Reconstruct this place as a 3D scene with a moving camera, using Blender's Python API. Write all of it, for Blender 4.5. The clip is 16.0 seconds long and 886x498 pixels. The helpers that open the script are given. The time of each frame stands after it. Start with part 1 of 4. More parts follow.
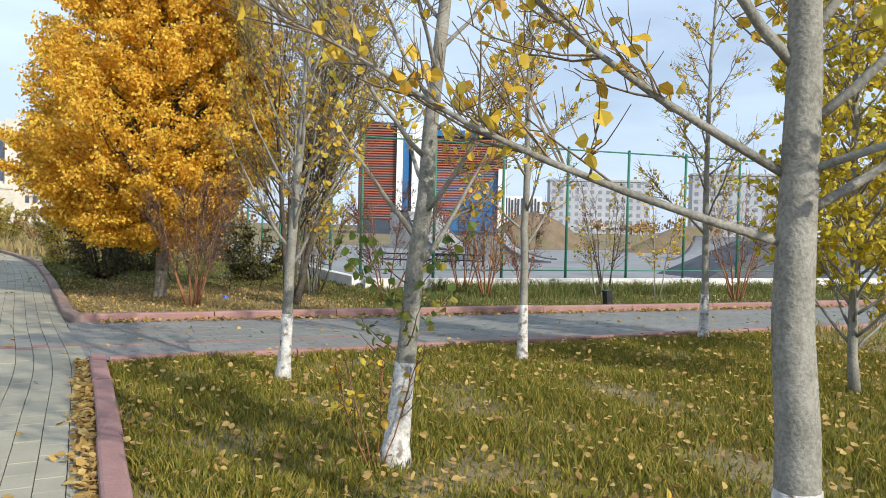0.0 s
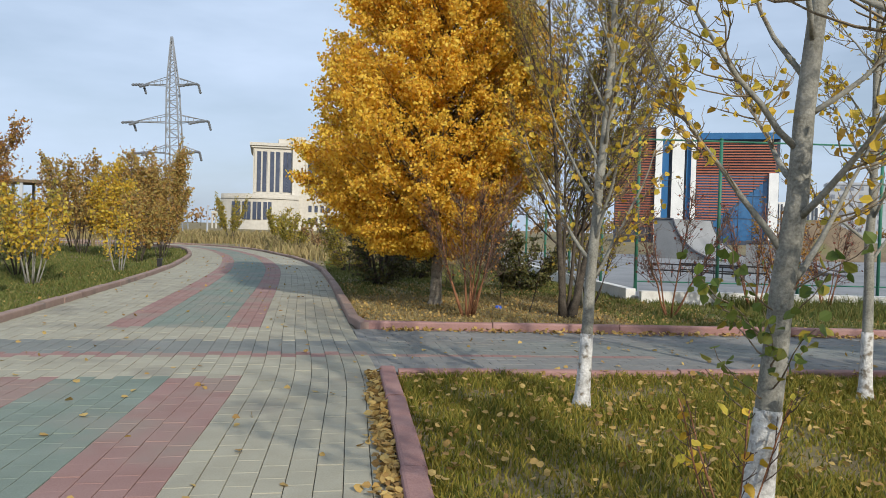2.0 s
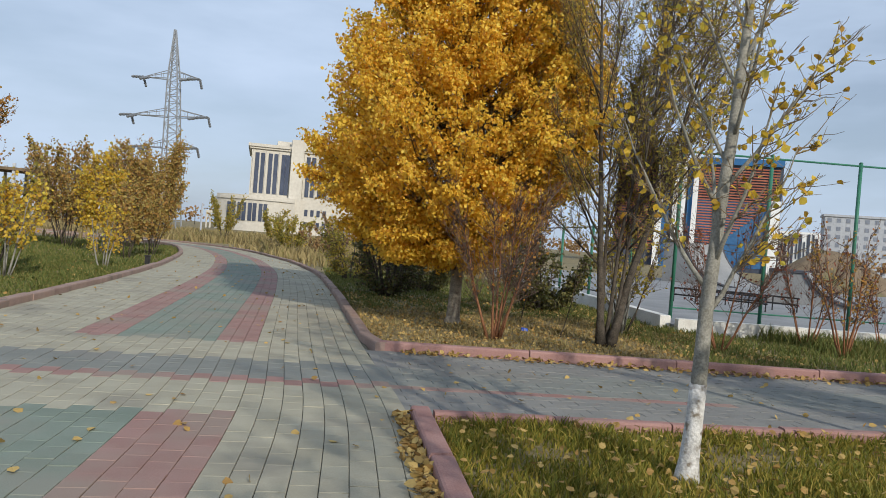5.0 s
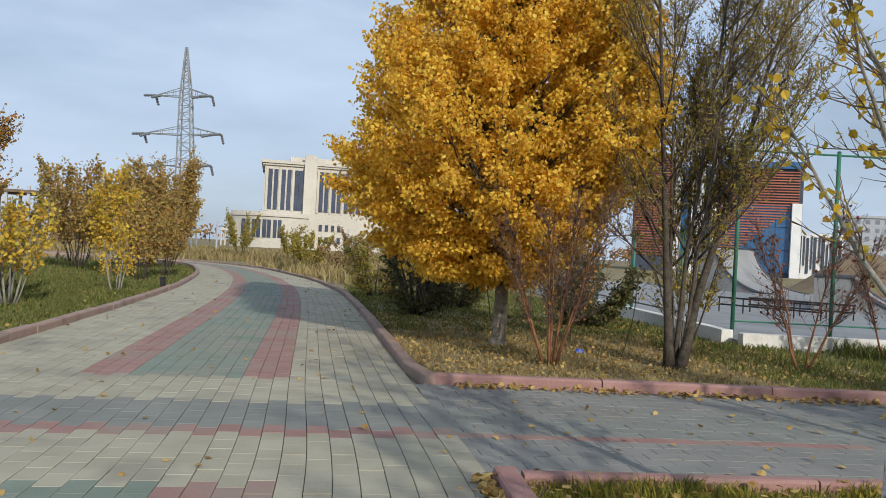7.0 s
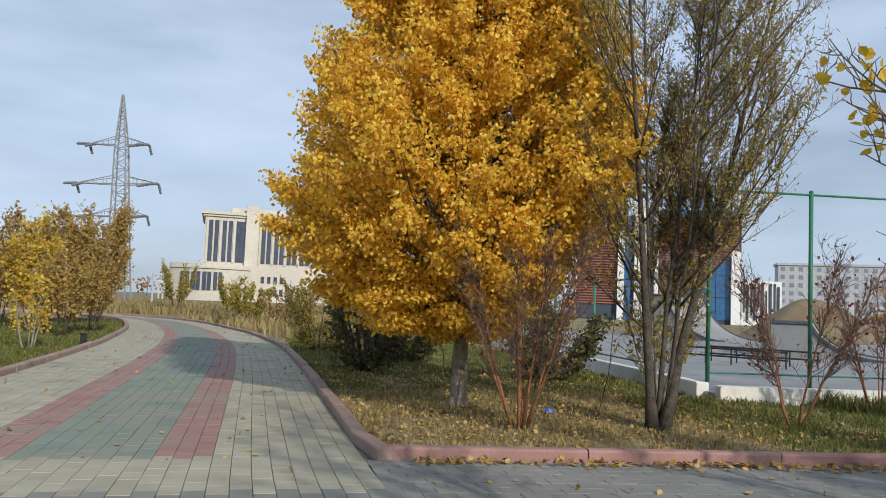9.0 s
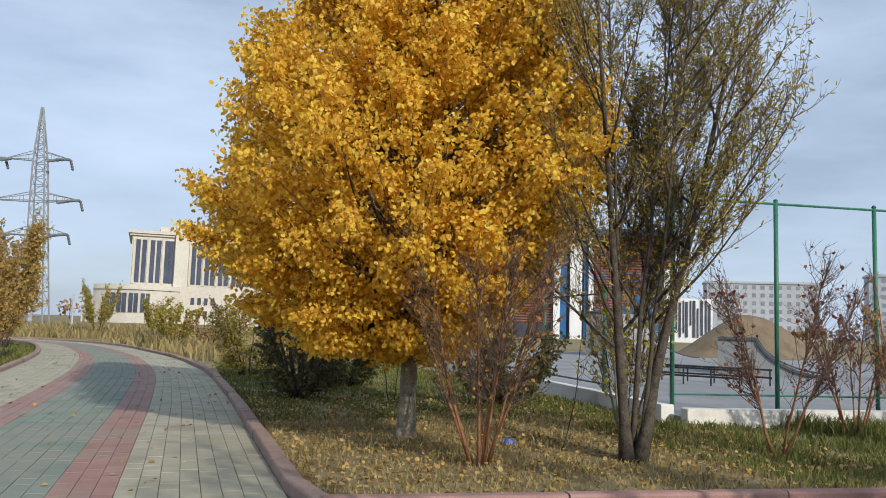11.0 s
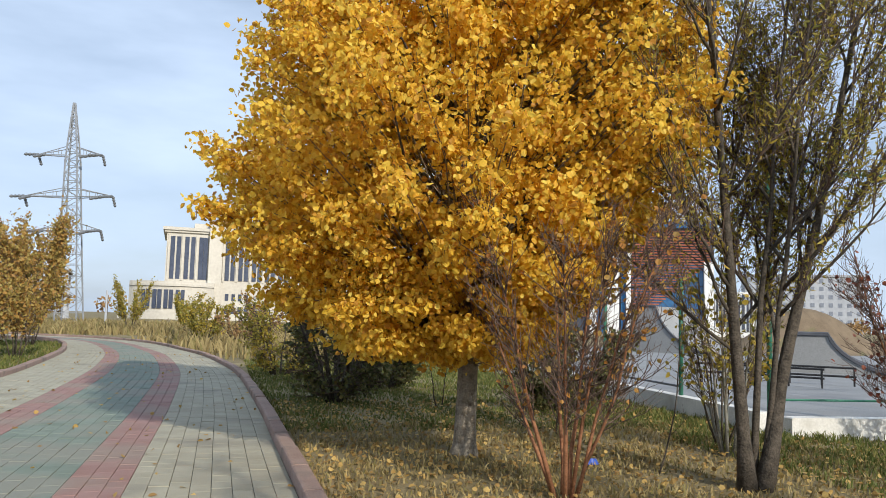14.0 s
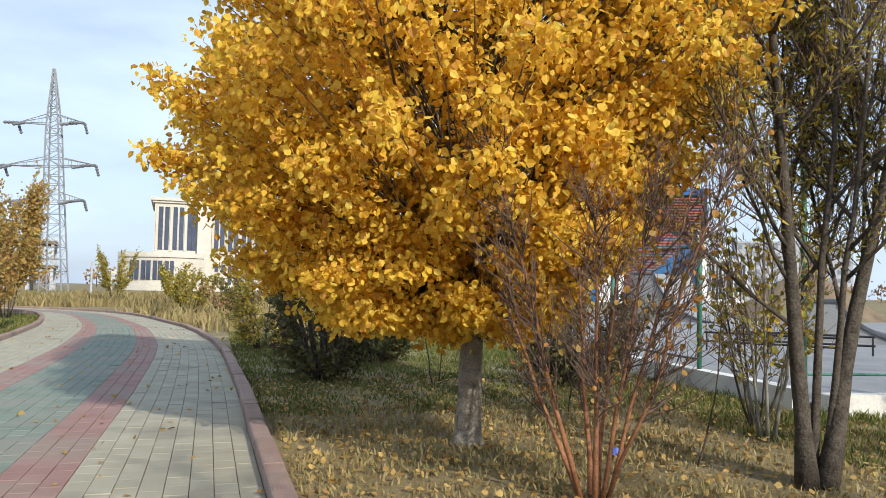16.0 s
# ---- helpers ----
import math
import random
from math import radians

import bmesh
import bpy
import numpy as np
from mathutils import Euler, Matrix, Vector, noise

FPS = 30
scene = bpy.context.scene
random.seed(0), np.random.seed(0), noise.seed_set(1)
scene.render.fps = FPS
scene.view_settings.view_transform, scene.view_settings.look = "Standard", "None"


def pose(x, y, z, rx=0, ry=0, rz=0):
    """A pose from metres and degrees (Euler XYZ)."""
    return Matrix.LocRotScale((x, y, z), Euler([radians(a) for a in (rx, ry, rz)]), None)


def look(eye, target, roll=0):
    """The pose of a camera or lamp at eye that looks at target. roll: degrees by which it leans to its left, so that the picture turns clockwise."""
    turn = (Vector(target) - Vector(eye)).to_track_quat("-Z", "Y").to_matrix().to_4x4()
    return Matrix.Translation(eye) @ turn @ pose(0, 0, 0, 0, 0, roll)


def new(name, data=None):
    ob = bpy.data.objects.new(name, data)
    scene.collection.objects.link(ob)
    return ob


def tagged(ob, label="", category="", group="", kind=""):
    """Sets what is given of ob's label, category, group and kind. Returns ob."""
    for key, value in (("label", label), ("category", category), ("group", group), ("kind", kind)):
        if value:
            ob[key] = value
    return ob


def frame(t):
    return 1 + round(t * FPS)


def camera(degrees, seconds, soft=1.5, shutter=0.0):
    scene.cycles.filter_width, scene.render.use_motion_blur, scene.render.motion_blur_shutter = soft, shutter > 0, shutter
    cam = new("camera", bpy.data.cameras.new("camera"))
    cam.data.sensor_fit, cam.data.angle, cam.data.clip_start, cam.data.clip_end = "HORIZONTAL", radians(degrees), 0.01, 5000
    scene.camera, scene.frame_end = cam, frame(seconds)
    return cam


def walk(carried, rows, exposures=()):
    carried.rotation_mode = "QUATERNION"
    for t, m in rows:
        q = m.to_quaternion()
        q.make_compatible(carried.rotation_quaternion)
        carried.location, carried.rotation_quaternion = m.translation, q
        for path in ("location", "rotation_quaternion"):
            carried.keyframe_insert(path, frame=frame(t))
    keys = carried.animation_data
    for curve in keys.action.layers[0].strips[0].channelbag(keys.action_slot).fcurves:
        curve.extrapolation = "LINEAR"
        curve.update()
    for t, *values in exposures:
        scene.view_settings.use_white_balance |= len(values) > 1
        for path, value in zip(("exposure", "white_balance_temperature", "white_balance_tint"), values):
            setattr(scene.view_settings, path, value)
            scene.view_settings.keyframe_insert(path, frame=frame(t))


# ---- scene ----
cam = camera(58.3, 16.0, soft=0.9)
METRES, EYE, TILT, LEAN, TURN = 9.8, 1.5, -1.43, 0.8, -27.7
ROWS = [
    (0.0, 0.0, 0.0, 0.0, -0.0, 0.01, -1.44),
    (0.5, -0.0058, 0.0188, 0.001, 8.33, -0.72, -0.93),
    (1.0, -0.0214, 0.0335, -0.0007, 13.18, -1.26, -1.13),
    (1.5, -0.0438, 0.0531, 0.0009, 13.68, -0.24, -2.09),
    (2.0, -0.0583, 0.0777, 0.002, 18.05, 0.03, -2.07),
    (2.5, -0.0707, 0.1058, 0.0008, 18.38, 0.42, -3.54),
    (3.0, -0.0971, 0.1295, 0.0026, 17.07, 3.68, -3.57),
    (3.5, -0.1159, 0.1524, 0.0013, 20.32, 0.48, -4.17),
    (6.0, -0.2045, 0.2855, -0.0002, 14.13, 1.86, -5.02),
    (6.5, -0.2302, 0.316, 0.0026, 13.01, 3.69, -4.45),
    (7.0, -0.2456, 0.3366, 0.0032, 18.55, 1.66, -3.59),
    (7.5, -0.2608, 0.3633, 0.0028, 17.67, 4.73, -1.45),
    (8.0, -0.2809, 0.3975, 0.0014, 10.75, 4.34, -2.88),
    (8.5, -0.294, 0.4239, 0.0047, 13.39, 4.6, -1.92),
    (9.0, -0.2987, 0.4611, 0.0034, 14.59, 5.54, -2.83),
    (11.5, -0.3566, 0.607, 0.0048, 9.46, 7.23, -2.06),
    (12.0, -0.3696, 0.6328, 0.0067, 11.27, 4.8, -2.14),
    (12.5, -0.3748, 0.6656, 0.0086, 13.48, 7.81, -0.85),
    (13.0, -0.3862, 0.6956, 0.0052, 9.16, 6.13, -2.28),
    (13.5, -0.4032, 0.7231, 0.0093, 6.98, 7.53, -3.28),
    (14.0, -0.4088, 0.7483, 0.008, 12.32, 6.74, -1.97),
    (14.5, -0.4185, 0.7828, 0.01, 13.15, 5.92, -2.2),
    (15.0, -0.4275, 0.8086, 0.0083, 7.04, 5.25, -3.16),
    (15.5, -0.4389, 0.8343, 0.0101, 8.02, 3.21, -2.69),
    (16.0, -0.4423, 0.8675, 0.0105, 11.72, 4.56, -1.55),
]
PLACE = pose(0, 0, EYE, TILT, LEAN, 0) @ pose(0, 0, 0, 0, 0, TURN)
walk(cam, [(t, PLACE @ pose(METRES * x, METRES * y, METRES * z, 90 + pitch, roll, yaw)) for t, x, y, z, yaw, pitch, roll in ROWS],
     exposures=[(0.0, 0.15), (0.5, -0.03), (1.5, -0.2), (3.5, -0.36), (8.0, -0.34), (12.5, -0.14), (14.5, 0.02), (16.0, 0.16)])

# ---- sky and sun ----
SUN_AZ, SUN_EL = radians(163), radians(28)     # azimuth clockwise from +y
world = bpy.data.worlds.new("sky")
scene.world = world
world.use_nodes = True
wn = world.node_tree
wn.nodes.clear()
w_out = wn.nodes.new("ShaderNodeOutputWorld")
w_bg = wn.nodes.new("ShaderNodeBackground")
w_sky = wn.nodes.new("ShaderNodeTexSky")
w_sky.sky_type, w_sky.sun_disc = "NISHITA", False
w_sky.sun_elevation, w_sky.sun_rotation = SUN_EL, SUN_AZ
w_sky.air_density, w_sky.dust_density, w_sky.ozone_density = 1.0, 1.6, 1.6
w_co = wn.nodes.new("ShaderNodeTexCoord")
w_map = wn.nodes.new("ShaderNodeMapping")
w_map.inputs["Scale"].default_value = (1.4, 1.4, 5.0)
w_noise = wn.nodes.new("ShaderNodeTexNoise")
w_noise.inputs["Scale"].default_value = 1.7
w_noise.inputs["Detail"].default_value = 5
w_noise.inputs["Roughness"].default_value = 0.55
w_ramp = wn.nodes.new("ShaderNodeValToRGB")
w_ramp.color_ramp.elements[0].position, w_ramp.color_ramp.elements[1].position = 0.30, 0.68
w_ramp.color_ramp.elements[0].color = (0.45, 0.45, 0.45, 1)
w_ramp.color_ramp.elements[1].color = (0.95, 0.95, 0.95, 1)
w_mix = wn.nodes.new("ShaderNodeMix")
w_mix.data_type = "RGBA"
w_mix.inputs[7].default_value = (8.0, 9.8, 12.6, 1)      # thin high cloud
wn.links.new(w_co.outputs["Generated"], w_map.inputs["Vector"])
wn.links.new(w_map.outputs["Vector"], w_noise.inputs["Vector"])
wn.links.new(w_noise.outputs["Fac"], w_ramp.inputs["Fac"])
wn.links.new(w_ramp.outputs["Color"], w_mix.inputs[0])
wn.links.new(w_sky.outputs["Color"], w_mix.inputs[6])
wn.links.new(w_mix.outputs[2], w_bg.inputs["Color"])
w_bg.inputs["Strength"].default_value = 0.096
wn.links.new(w_bg.outputs["Background"], w_out.inputs["Surface"])

sun = new("sun", bpy.data.lights.new("sun", "SUN"))
sun.data.energy, sun.data.angle, sun.data.color = 4.3, radians(0.9), (1.0, 0.93, 0.82)
sun_to = Vector((math.sin(SUN_AZ) * math.cos(SUN_EL), math.cos(SUN_AZ) * math.cos(SUN_EL), math.sin(SUN_EL)))
sun.matrix_world = look(sun_to * 50, (0, 0, 0))


# ---- materials ----
def surface(name, dark, light, scale=6.0, fine=60.0, rough=0.85, bump=0.25, metal=0.0, spread=0.0, by="", stain=None, stain_scale=0.6, stain_at=0.55, through_light=0.0, spec=0.3):
    """A weathered surface: two scales of mottling between dark and light, stains, relief, and a random shift for each piece."""
    m = bpy.data.materials.new(name)
    m.use_nodes = True
    n, l = m.node_tree.nodes, m.node_tree.links
    b = n["Principled BSDF"]
    b.inputs["Roughness"].default_value, b.inputs["Metallic"].default_value = rough, metal
    b.inputs["Specular IOR Level"].default_value = spec
    co = n.new("ShaderNodeNewGeometry")
    big, small = n.new("ShaderNodeTexNoise"), n.new("ShaderNodeTexNoise")
    for t, s in ((big, scale), (small, fine)):
        t.inputs["Scale"].default_value, t.inputs["Detail"].default_value = s, 5
        l.new(co.outputs["Position"], t.inputs["Vector"])
    add = n.new("ShaderNodeMath")
    add.operation = "ADD"
    l.new(big.outputs["Fac"], add.inputs[0])
    l.new(small.outputs["Fac"], add.inputs[1])
    rng = n.new("ShaderNodeMapRange")
    rng.inputs["From Min"].default_value, rng.inputs["From Max"].default_value = 0.72, 1.28
    l.new(add.outputs[0], rng.inputs["Value"])
    fac = rng.outputs["Result"]
    if by:
        if by == "island":
            rnd = co.outputs["Random Per Island"]
        else:
            rnd = n.new("ShaderNodeObjectInfo").outputs["Random"]
        mixf = n.new("ShaderNodeMix")
        mixf.inputs[0].default_value = spread
        l.new(fac, mixf.inputs[2])
        l.new(rnd, mixf.inputs[3])
        fac = mixf.outputs[0]
    mix = n.new("ShaderNodeMix")
    mix.data_type = "RGBA"
    mix.inputs[6].default_value, mix.inputs[7].default_value = (*dark, 1), (*light, 1)
    l.new(fac, mix.inputs[0])
    col = mix.outputs[2]
    if stain:
        st = n.new("ShaderNodeTexNoise")
        st.inputs["Scale"].default_value, st.inputs["Detail"].default_value = stain_scale, 6
        l.new(co.outputs["Position"], st.inputs["Vector"])
        sr = n.new("ShaderNodeMapRange")
        sr.inputs["From Min"].default_value, sr.inputs["From Max"].default_value = stain_at, stain_at + 0.15
        l.new(st.outputs["Fac"], sr.inputs["Value"])
        sm = n.new("ShaderNodeMix")
        sm.data_type = "RGBA"
        sm.inputs[7].default_value = (*stain, 1)
        l.new(sr.outputs["Result"], sm.inputs[0])
        l.new(col, sm.inputs[6])
        col = sm.outputs[2]
    l.new(col, b.inputs["Base Color"])
    if bump:
        bp = n.new("ShaderNodeBump")
        bp.inputs["Strength"].default_value, bp.inputs["Distance"].default_value = bump, 0.01
        l.new(small.outputs["Fac"], bp.inputs["Height"])
        l.new(bp.outputs["Normal"], b.inputs["Normal"])
    if through_light:
        tr = n.new("ShaderNodeBsdfTranslucent")
        l.new(col, tr.inputs["Color"])
        ms = n.new("ShaderNodeMixShader")
        ms.inputs[0].default_value = through_light
        out = n["Material Output"]
        l.new(b.outputs[0], ms.inputs[1])
        l.new(tr.outputs[0], ms.inputs[2])
        l.new(ms.outputs[0], out.inputs["Surface"])
    return m


def foliage(name, colours, through_light=0.4, rough=0.55):
    """Leaves: each leaf takes one of the colours."""
    m = surface(name, colours[0], colours[-1], rough=rough, bump=0, by="island", spread=0.9, through_light=through_light, spec=0.35)
    n, l = m.node_tree.nodes, m.node_tree.links
    mix = [x for x in n if x.type == "MIX" and x.data_type == "RGBA"][0]
    ramp = n.new("ShaderNodeValToRGB")
    e = ramp.color_ramp.elements
    e[0].color, e[1].color = (*colours[0], 1), (*colours[-1], 1)
    for i, c in enumerate(colours[1:-1]):
        e.new((i + 1) / (len(colours) - 1)).color = (*c, 1)
    l.new(mix.inputs[0].links[0].from_socket, ramp.inputs["Fac"])
    for k in list(mix.outputs[2].links):
        l.new(ramp.outputs["Color"], k.to_socket)
    return m


M = {
    "soil": surface("soil_and_thatch", (0.14, 0.11, 0.053), (0.30, 0.24, 0.125), 1.2, 40, 0.95, 0.6, stain=(0.145, 0.125, 0.06), stain_scale=0.35, stain_at=0.50),
    "joint": surface("joint_dirt", (0.07, 0.067, 0.05), (0.15, 0.14, 0.105), 3, 80, 0.95, 0.4),
    "grey": surface("grey_paver", (0.275, 0.256, 0.19), (0.395, 0.372, 0.285), 2.5, 90, 0.85, 0.3, by="island", spread=0.35, stain=(0.235, 0.22, 0.175), stain_scale=0.9),
    "red": surface("red_paver", (0.23, 0.13, 0.11), (0.33, 0.205, 0.18), 2.5, 90, 0.85, 0.3, by="island", spread=0.35, stain=(0.265, 0.20, 0.165), stain_scale=0.8, stain_at=0.46),
    "green": surface("green_paver", (0.14, 0.175, 0.14), (0.22, 0.26, 0.215), 2.5, 90, 0.85, 0.3, by="island", spread=0.35, stain=(0.22, 0.225, 0.185), stain_scale=0.8, stain_at=0.46),
    # a darker grey than the promenade's pavers
    "side_grey": surface("darker_grey_side_paver", (0.165, 0.165, 0.155), (0.25, 0.245, 0.225), 1.2, 90, 0.88, 0.3, by="island", spread=0.25, stain=(0.17, 0.17, 0.155), stain_scale=0.5),
    "side_dark": surface("dark_grey_green_paver", (0.155, 0.165, 0.15), (0.235, 0.24, 0.215), 1.5, 90, 0.88, 0.3, by="island", spread=0.25, stain=(0.20, 0.19, 0.17), stain_scale=0.5),
    "kerb_red": surface("red_concrete_kerb", (0.25, 0.13, 0.115), (0.37, 0.225, 0.20), 4, 70, 0.9, 0.4, by="object", spread=0.3, stain=(0.20, 0.14, 0.125), stain_scale=2),
    "kerb_brown": surface("brown_concrete_kerb", (0.23, 0.155, 0.125), (0.36, 0.26, 0.215), 4, 70, 0.9, 0.4, by="object", spread=0.3, stain=(0.18, 0.145, 0.12), stain_scale=2),
    "bark_grey": surface("grey_green_bark", (0.15, 0.145, 0.12), (0.33, 0.32, 0.275), 7, 70, 0.9, 0.5, stain=(0.13, 0.12, 0.09), stain_scale=14, stain_at=0.62),
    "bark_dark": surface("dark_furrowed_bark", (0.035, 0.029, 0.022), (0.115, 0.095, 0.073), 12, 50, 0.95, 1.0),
    "bark_pale": surface("pale_fissured_bark", (0.17, 0.145, 0.11), (0.36, 0.315, 0.25), 14, 50, 0.95, 1.0, stain=(0.10, 0.08, 0.06), stain_scale=11, stain_at=0.56),
    "bark_red": surface("red_brown_bark", (0.16, 0.065, 0.03), (0.34, 0.16, 0.08), 9, 50, 0.85, 0.5),
    "twig": surface("twig_bark", (0.13, 0.10, 0.065), (0.27, 0.21, 0.14), 9, 50, 0.9, 0.3),
    "twig_dark": surface("dark_twig_bark", (0.07, 0.045, 0.035), (0.16, 0.11, 0.085), 9, 50, 0.9, 0.3),
    "whitewash": surface("flaking_whitewash", (0.38, 0.37, 0.345), (0.70, 0.69, 0.66), 10, 50, 0.95, 0.9, stain=(0.20, 0.17, 0.13), stain_scale=16, stain_at=0.52),
    "leaf_gold": foliage("golden_leaves", [(0.50, 0.24, 0.04), (0.78, 0.47, 0.05), (0.87, 0.60, 0.07), (0.93, 0.74, 0.15)], 0.5),
    "leaf_yellow": foliage("yellow_leaves", [(0.42, 0.22, 0.03), (0.66, 0.43, 0.04), (0.72, 0.52, 0.07), (0.45, 0.42, 0.06)]),
    "leaf_lemon": foliage("lemon_yellow_leaves", [(0.45, 0.36, 0.03), (0.68, 0.53, 0.04), (0.60, 0.52, 0.06)]),
    "leaf_willow": foliage("olive_willow_leaves", [(0.19, 0.19, 0.04), (0.34, 0.30, 0.055), (0.50, 0.35, 0.05), (0.26, 0.26, 0.06)]),
    "leaf_green": foliage("fresh_green_leaves", [(0.08, 0.13, 0.025), (0.17, 0.22, 0.045), (0.42, 0.32, 0.05)]),
    "leaf_dark": foliage("dark_green_leaves", [(0.05, 0.06, 0.02), (0.105, 0.11, 0.033), (0.19, 0.155, 0.04)], 0.2),
    "leaf_orange": foliage("rust_orange_leaves", [(0.28, 0.11, 0.03), (0.46, 0.22, 0.045), (0.40, 0.25, 0.06), (0.30, 0.20, 0.06)]),
    "leaf_brown": foliage("dry_brown_leaves", [(0.16, 0.09, 0.04), (0.30, 0.17, 0.07), (0.36, 0.24, 0.09)], 0.2),
    "leaf_mixed": foliage("rust_and_olive_leaves", [(0.28, 0.15, 0.04), (0.42, 0.24, 0.06), (0.34, 0.28, 0.08), (0.48, 0.34, 0.09)], 0.3),
    "leaf_red": foliage("dull_red_leaves", [(0.14, 0.04, 0.03), (0.28, 0.09, 0.05)], 0.2),
    "leaf_fallen": foliage("fallen_leaves", [(0.21, 0.12, 0.045), (0.40, 0.25, 0.075), (0.52, 0.37, 0.13), (0.30, 0.18, 0.055)], 0.2, 0.8),
    "grass": foliage("grass_blades", [(0.085, 0.105, 0.014), (0.17, 0.175, 0.022), (0.28, 0.23, 0.034), (0.37, 0.275, 0.06)], 0.3, 0.7),
    "grass_green": foliage("green_grass_blades", [(0.075, 0.10, 0.022), (0.135, 0.16, 0.037), (0.25, 0.215, 0.07)], 0.3, 0.7),
    "grass_dry": foliage("dry_grass_blades", [(0.16, 0.12, 0.05), (0.30, 0.23, 0.10), (0.42, 0.33, 0.15), (0.17, 0.16, 0.05)], 0.3, 0.8),
    "concrete": surface("pale_concrete", (0.20, 0.205, 0.205), (0.29, 0.295, 0.295), 0.8, 30, 0.9, 0.2, stain=(0.165, 0.17, 0.175), stain_scale=0.35),
    "wall_white": surface("white_painted_concrete", (0.58, 0.57, 0.53), (0.78, 0.77, 0.73), 3, 40, 0.9, 0.3, stain=(0.45, 0.43, 0.38), stain_scale=1.5),
    "fence_green": surface("green_painted_steel", (0.025, 0.13, 0.085), (0.05, 0.20, 0.13), 5, 60, 0.5, 0.1),
    "black": surface("black_painted_steel", (0.012, 0.012, 0.013), (0.035, 0.034, 0.034), 5, 60, 0.45, 0.1),
    "dark_side": surface("dark_ramp_side", (0.05, 0.055, 0.065), (0.10, 0.105, 0.12), 2, 40, 0.8, 0.2),
    "dirt": surface("brown_earth", (0.12, 0.088, 0.058), (0.21, 0.16, 0.105), 1.2, 20, 0.95, 0.8, stain=(0.14, 0.14, 0.06), stain_scale=0.8),
    "stone_cream": surface("cream_stone_cladding", (0.47, 0.44, 0.38), (0.59, 0.56, 0.49), 0.1, 2, 0.85, 0.1),
    "glass_dark": surface("dark_window_glass", (0.035, 0.045, 0.075), (0.07, 0.085, 0.125), 0.3, 2, 0.12, 0, spec=0.6),
    # dark glass painted paler: distance haze and reflected sky are in its colour
    "glass_haze_tint": surface("haze_tinted_window_glass", (0.17, 0.19, 0.23), (0.25, 0.275, 0.32), 0.3, 2, 0.3, 0, spec=0.5),
    "glass_blue": surface("blue_window_glass", (0.02, 0.085, 0.21), (0.045, 0.15, 0.31), 0.4, 2, 0.15, 0, spec=0.6),
    "slat_red": surface("rust_red_cladding_slat", (0.30, 0.085, 0.05), (0.44, 0.16, 0.095), 0.5, 8, 0.6, 0.1, by="object", spread=0.4),
    "panel_dark": surface("dark_blue_panel", (0.035, 0.045, 0.07), (0.07, 0.085, 0.115), 0.5, 8, 0.6, 0.1),
    "panel_blue": surface("blue_panel", (0.02, 0.10, 0.25), (0.035, 0.15, 0.33), 0.5, 8, 0.5, 0.1),
    "panel_white": surface("white_panel", (0.66, 0.67, 0.67), (0.80, 0.81, 0.80), 0.5, 8, 0.6, 0.1),
    "grey_block": surface("grey_plaster_facade", (0.36, 0.38, 0.41), (0.46, 0.48, 0.51), 0.05, 1, 0.9, 0.1),
    "steel": surface("galvanised_steel", (0.26, 0.275, 0.29), (0.40, 0.415, 0.43), 2, 20, 0.55, 0.1, metal=0.3),
    "insulator": surface("dark_glass_insulator", (0.10, 0.11, 0.12), (0.19, 0.20, 0.21), 5, 30, 0.3, 0),
    "lamp_glass": surface("clouded_lamp_glass", (0.45, 0.48, 0.44), (0.66, 0.68, 0.64), 6, 30, 0.25, 0.05, spec=0.5, through_light=0.4),
    "plastic_blue": surface("blue_plastic", (0.02, 0.05, 0.30), (0.05, 0.12, 0.48), 20, 90, 0.4, 0.2),
}


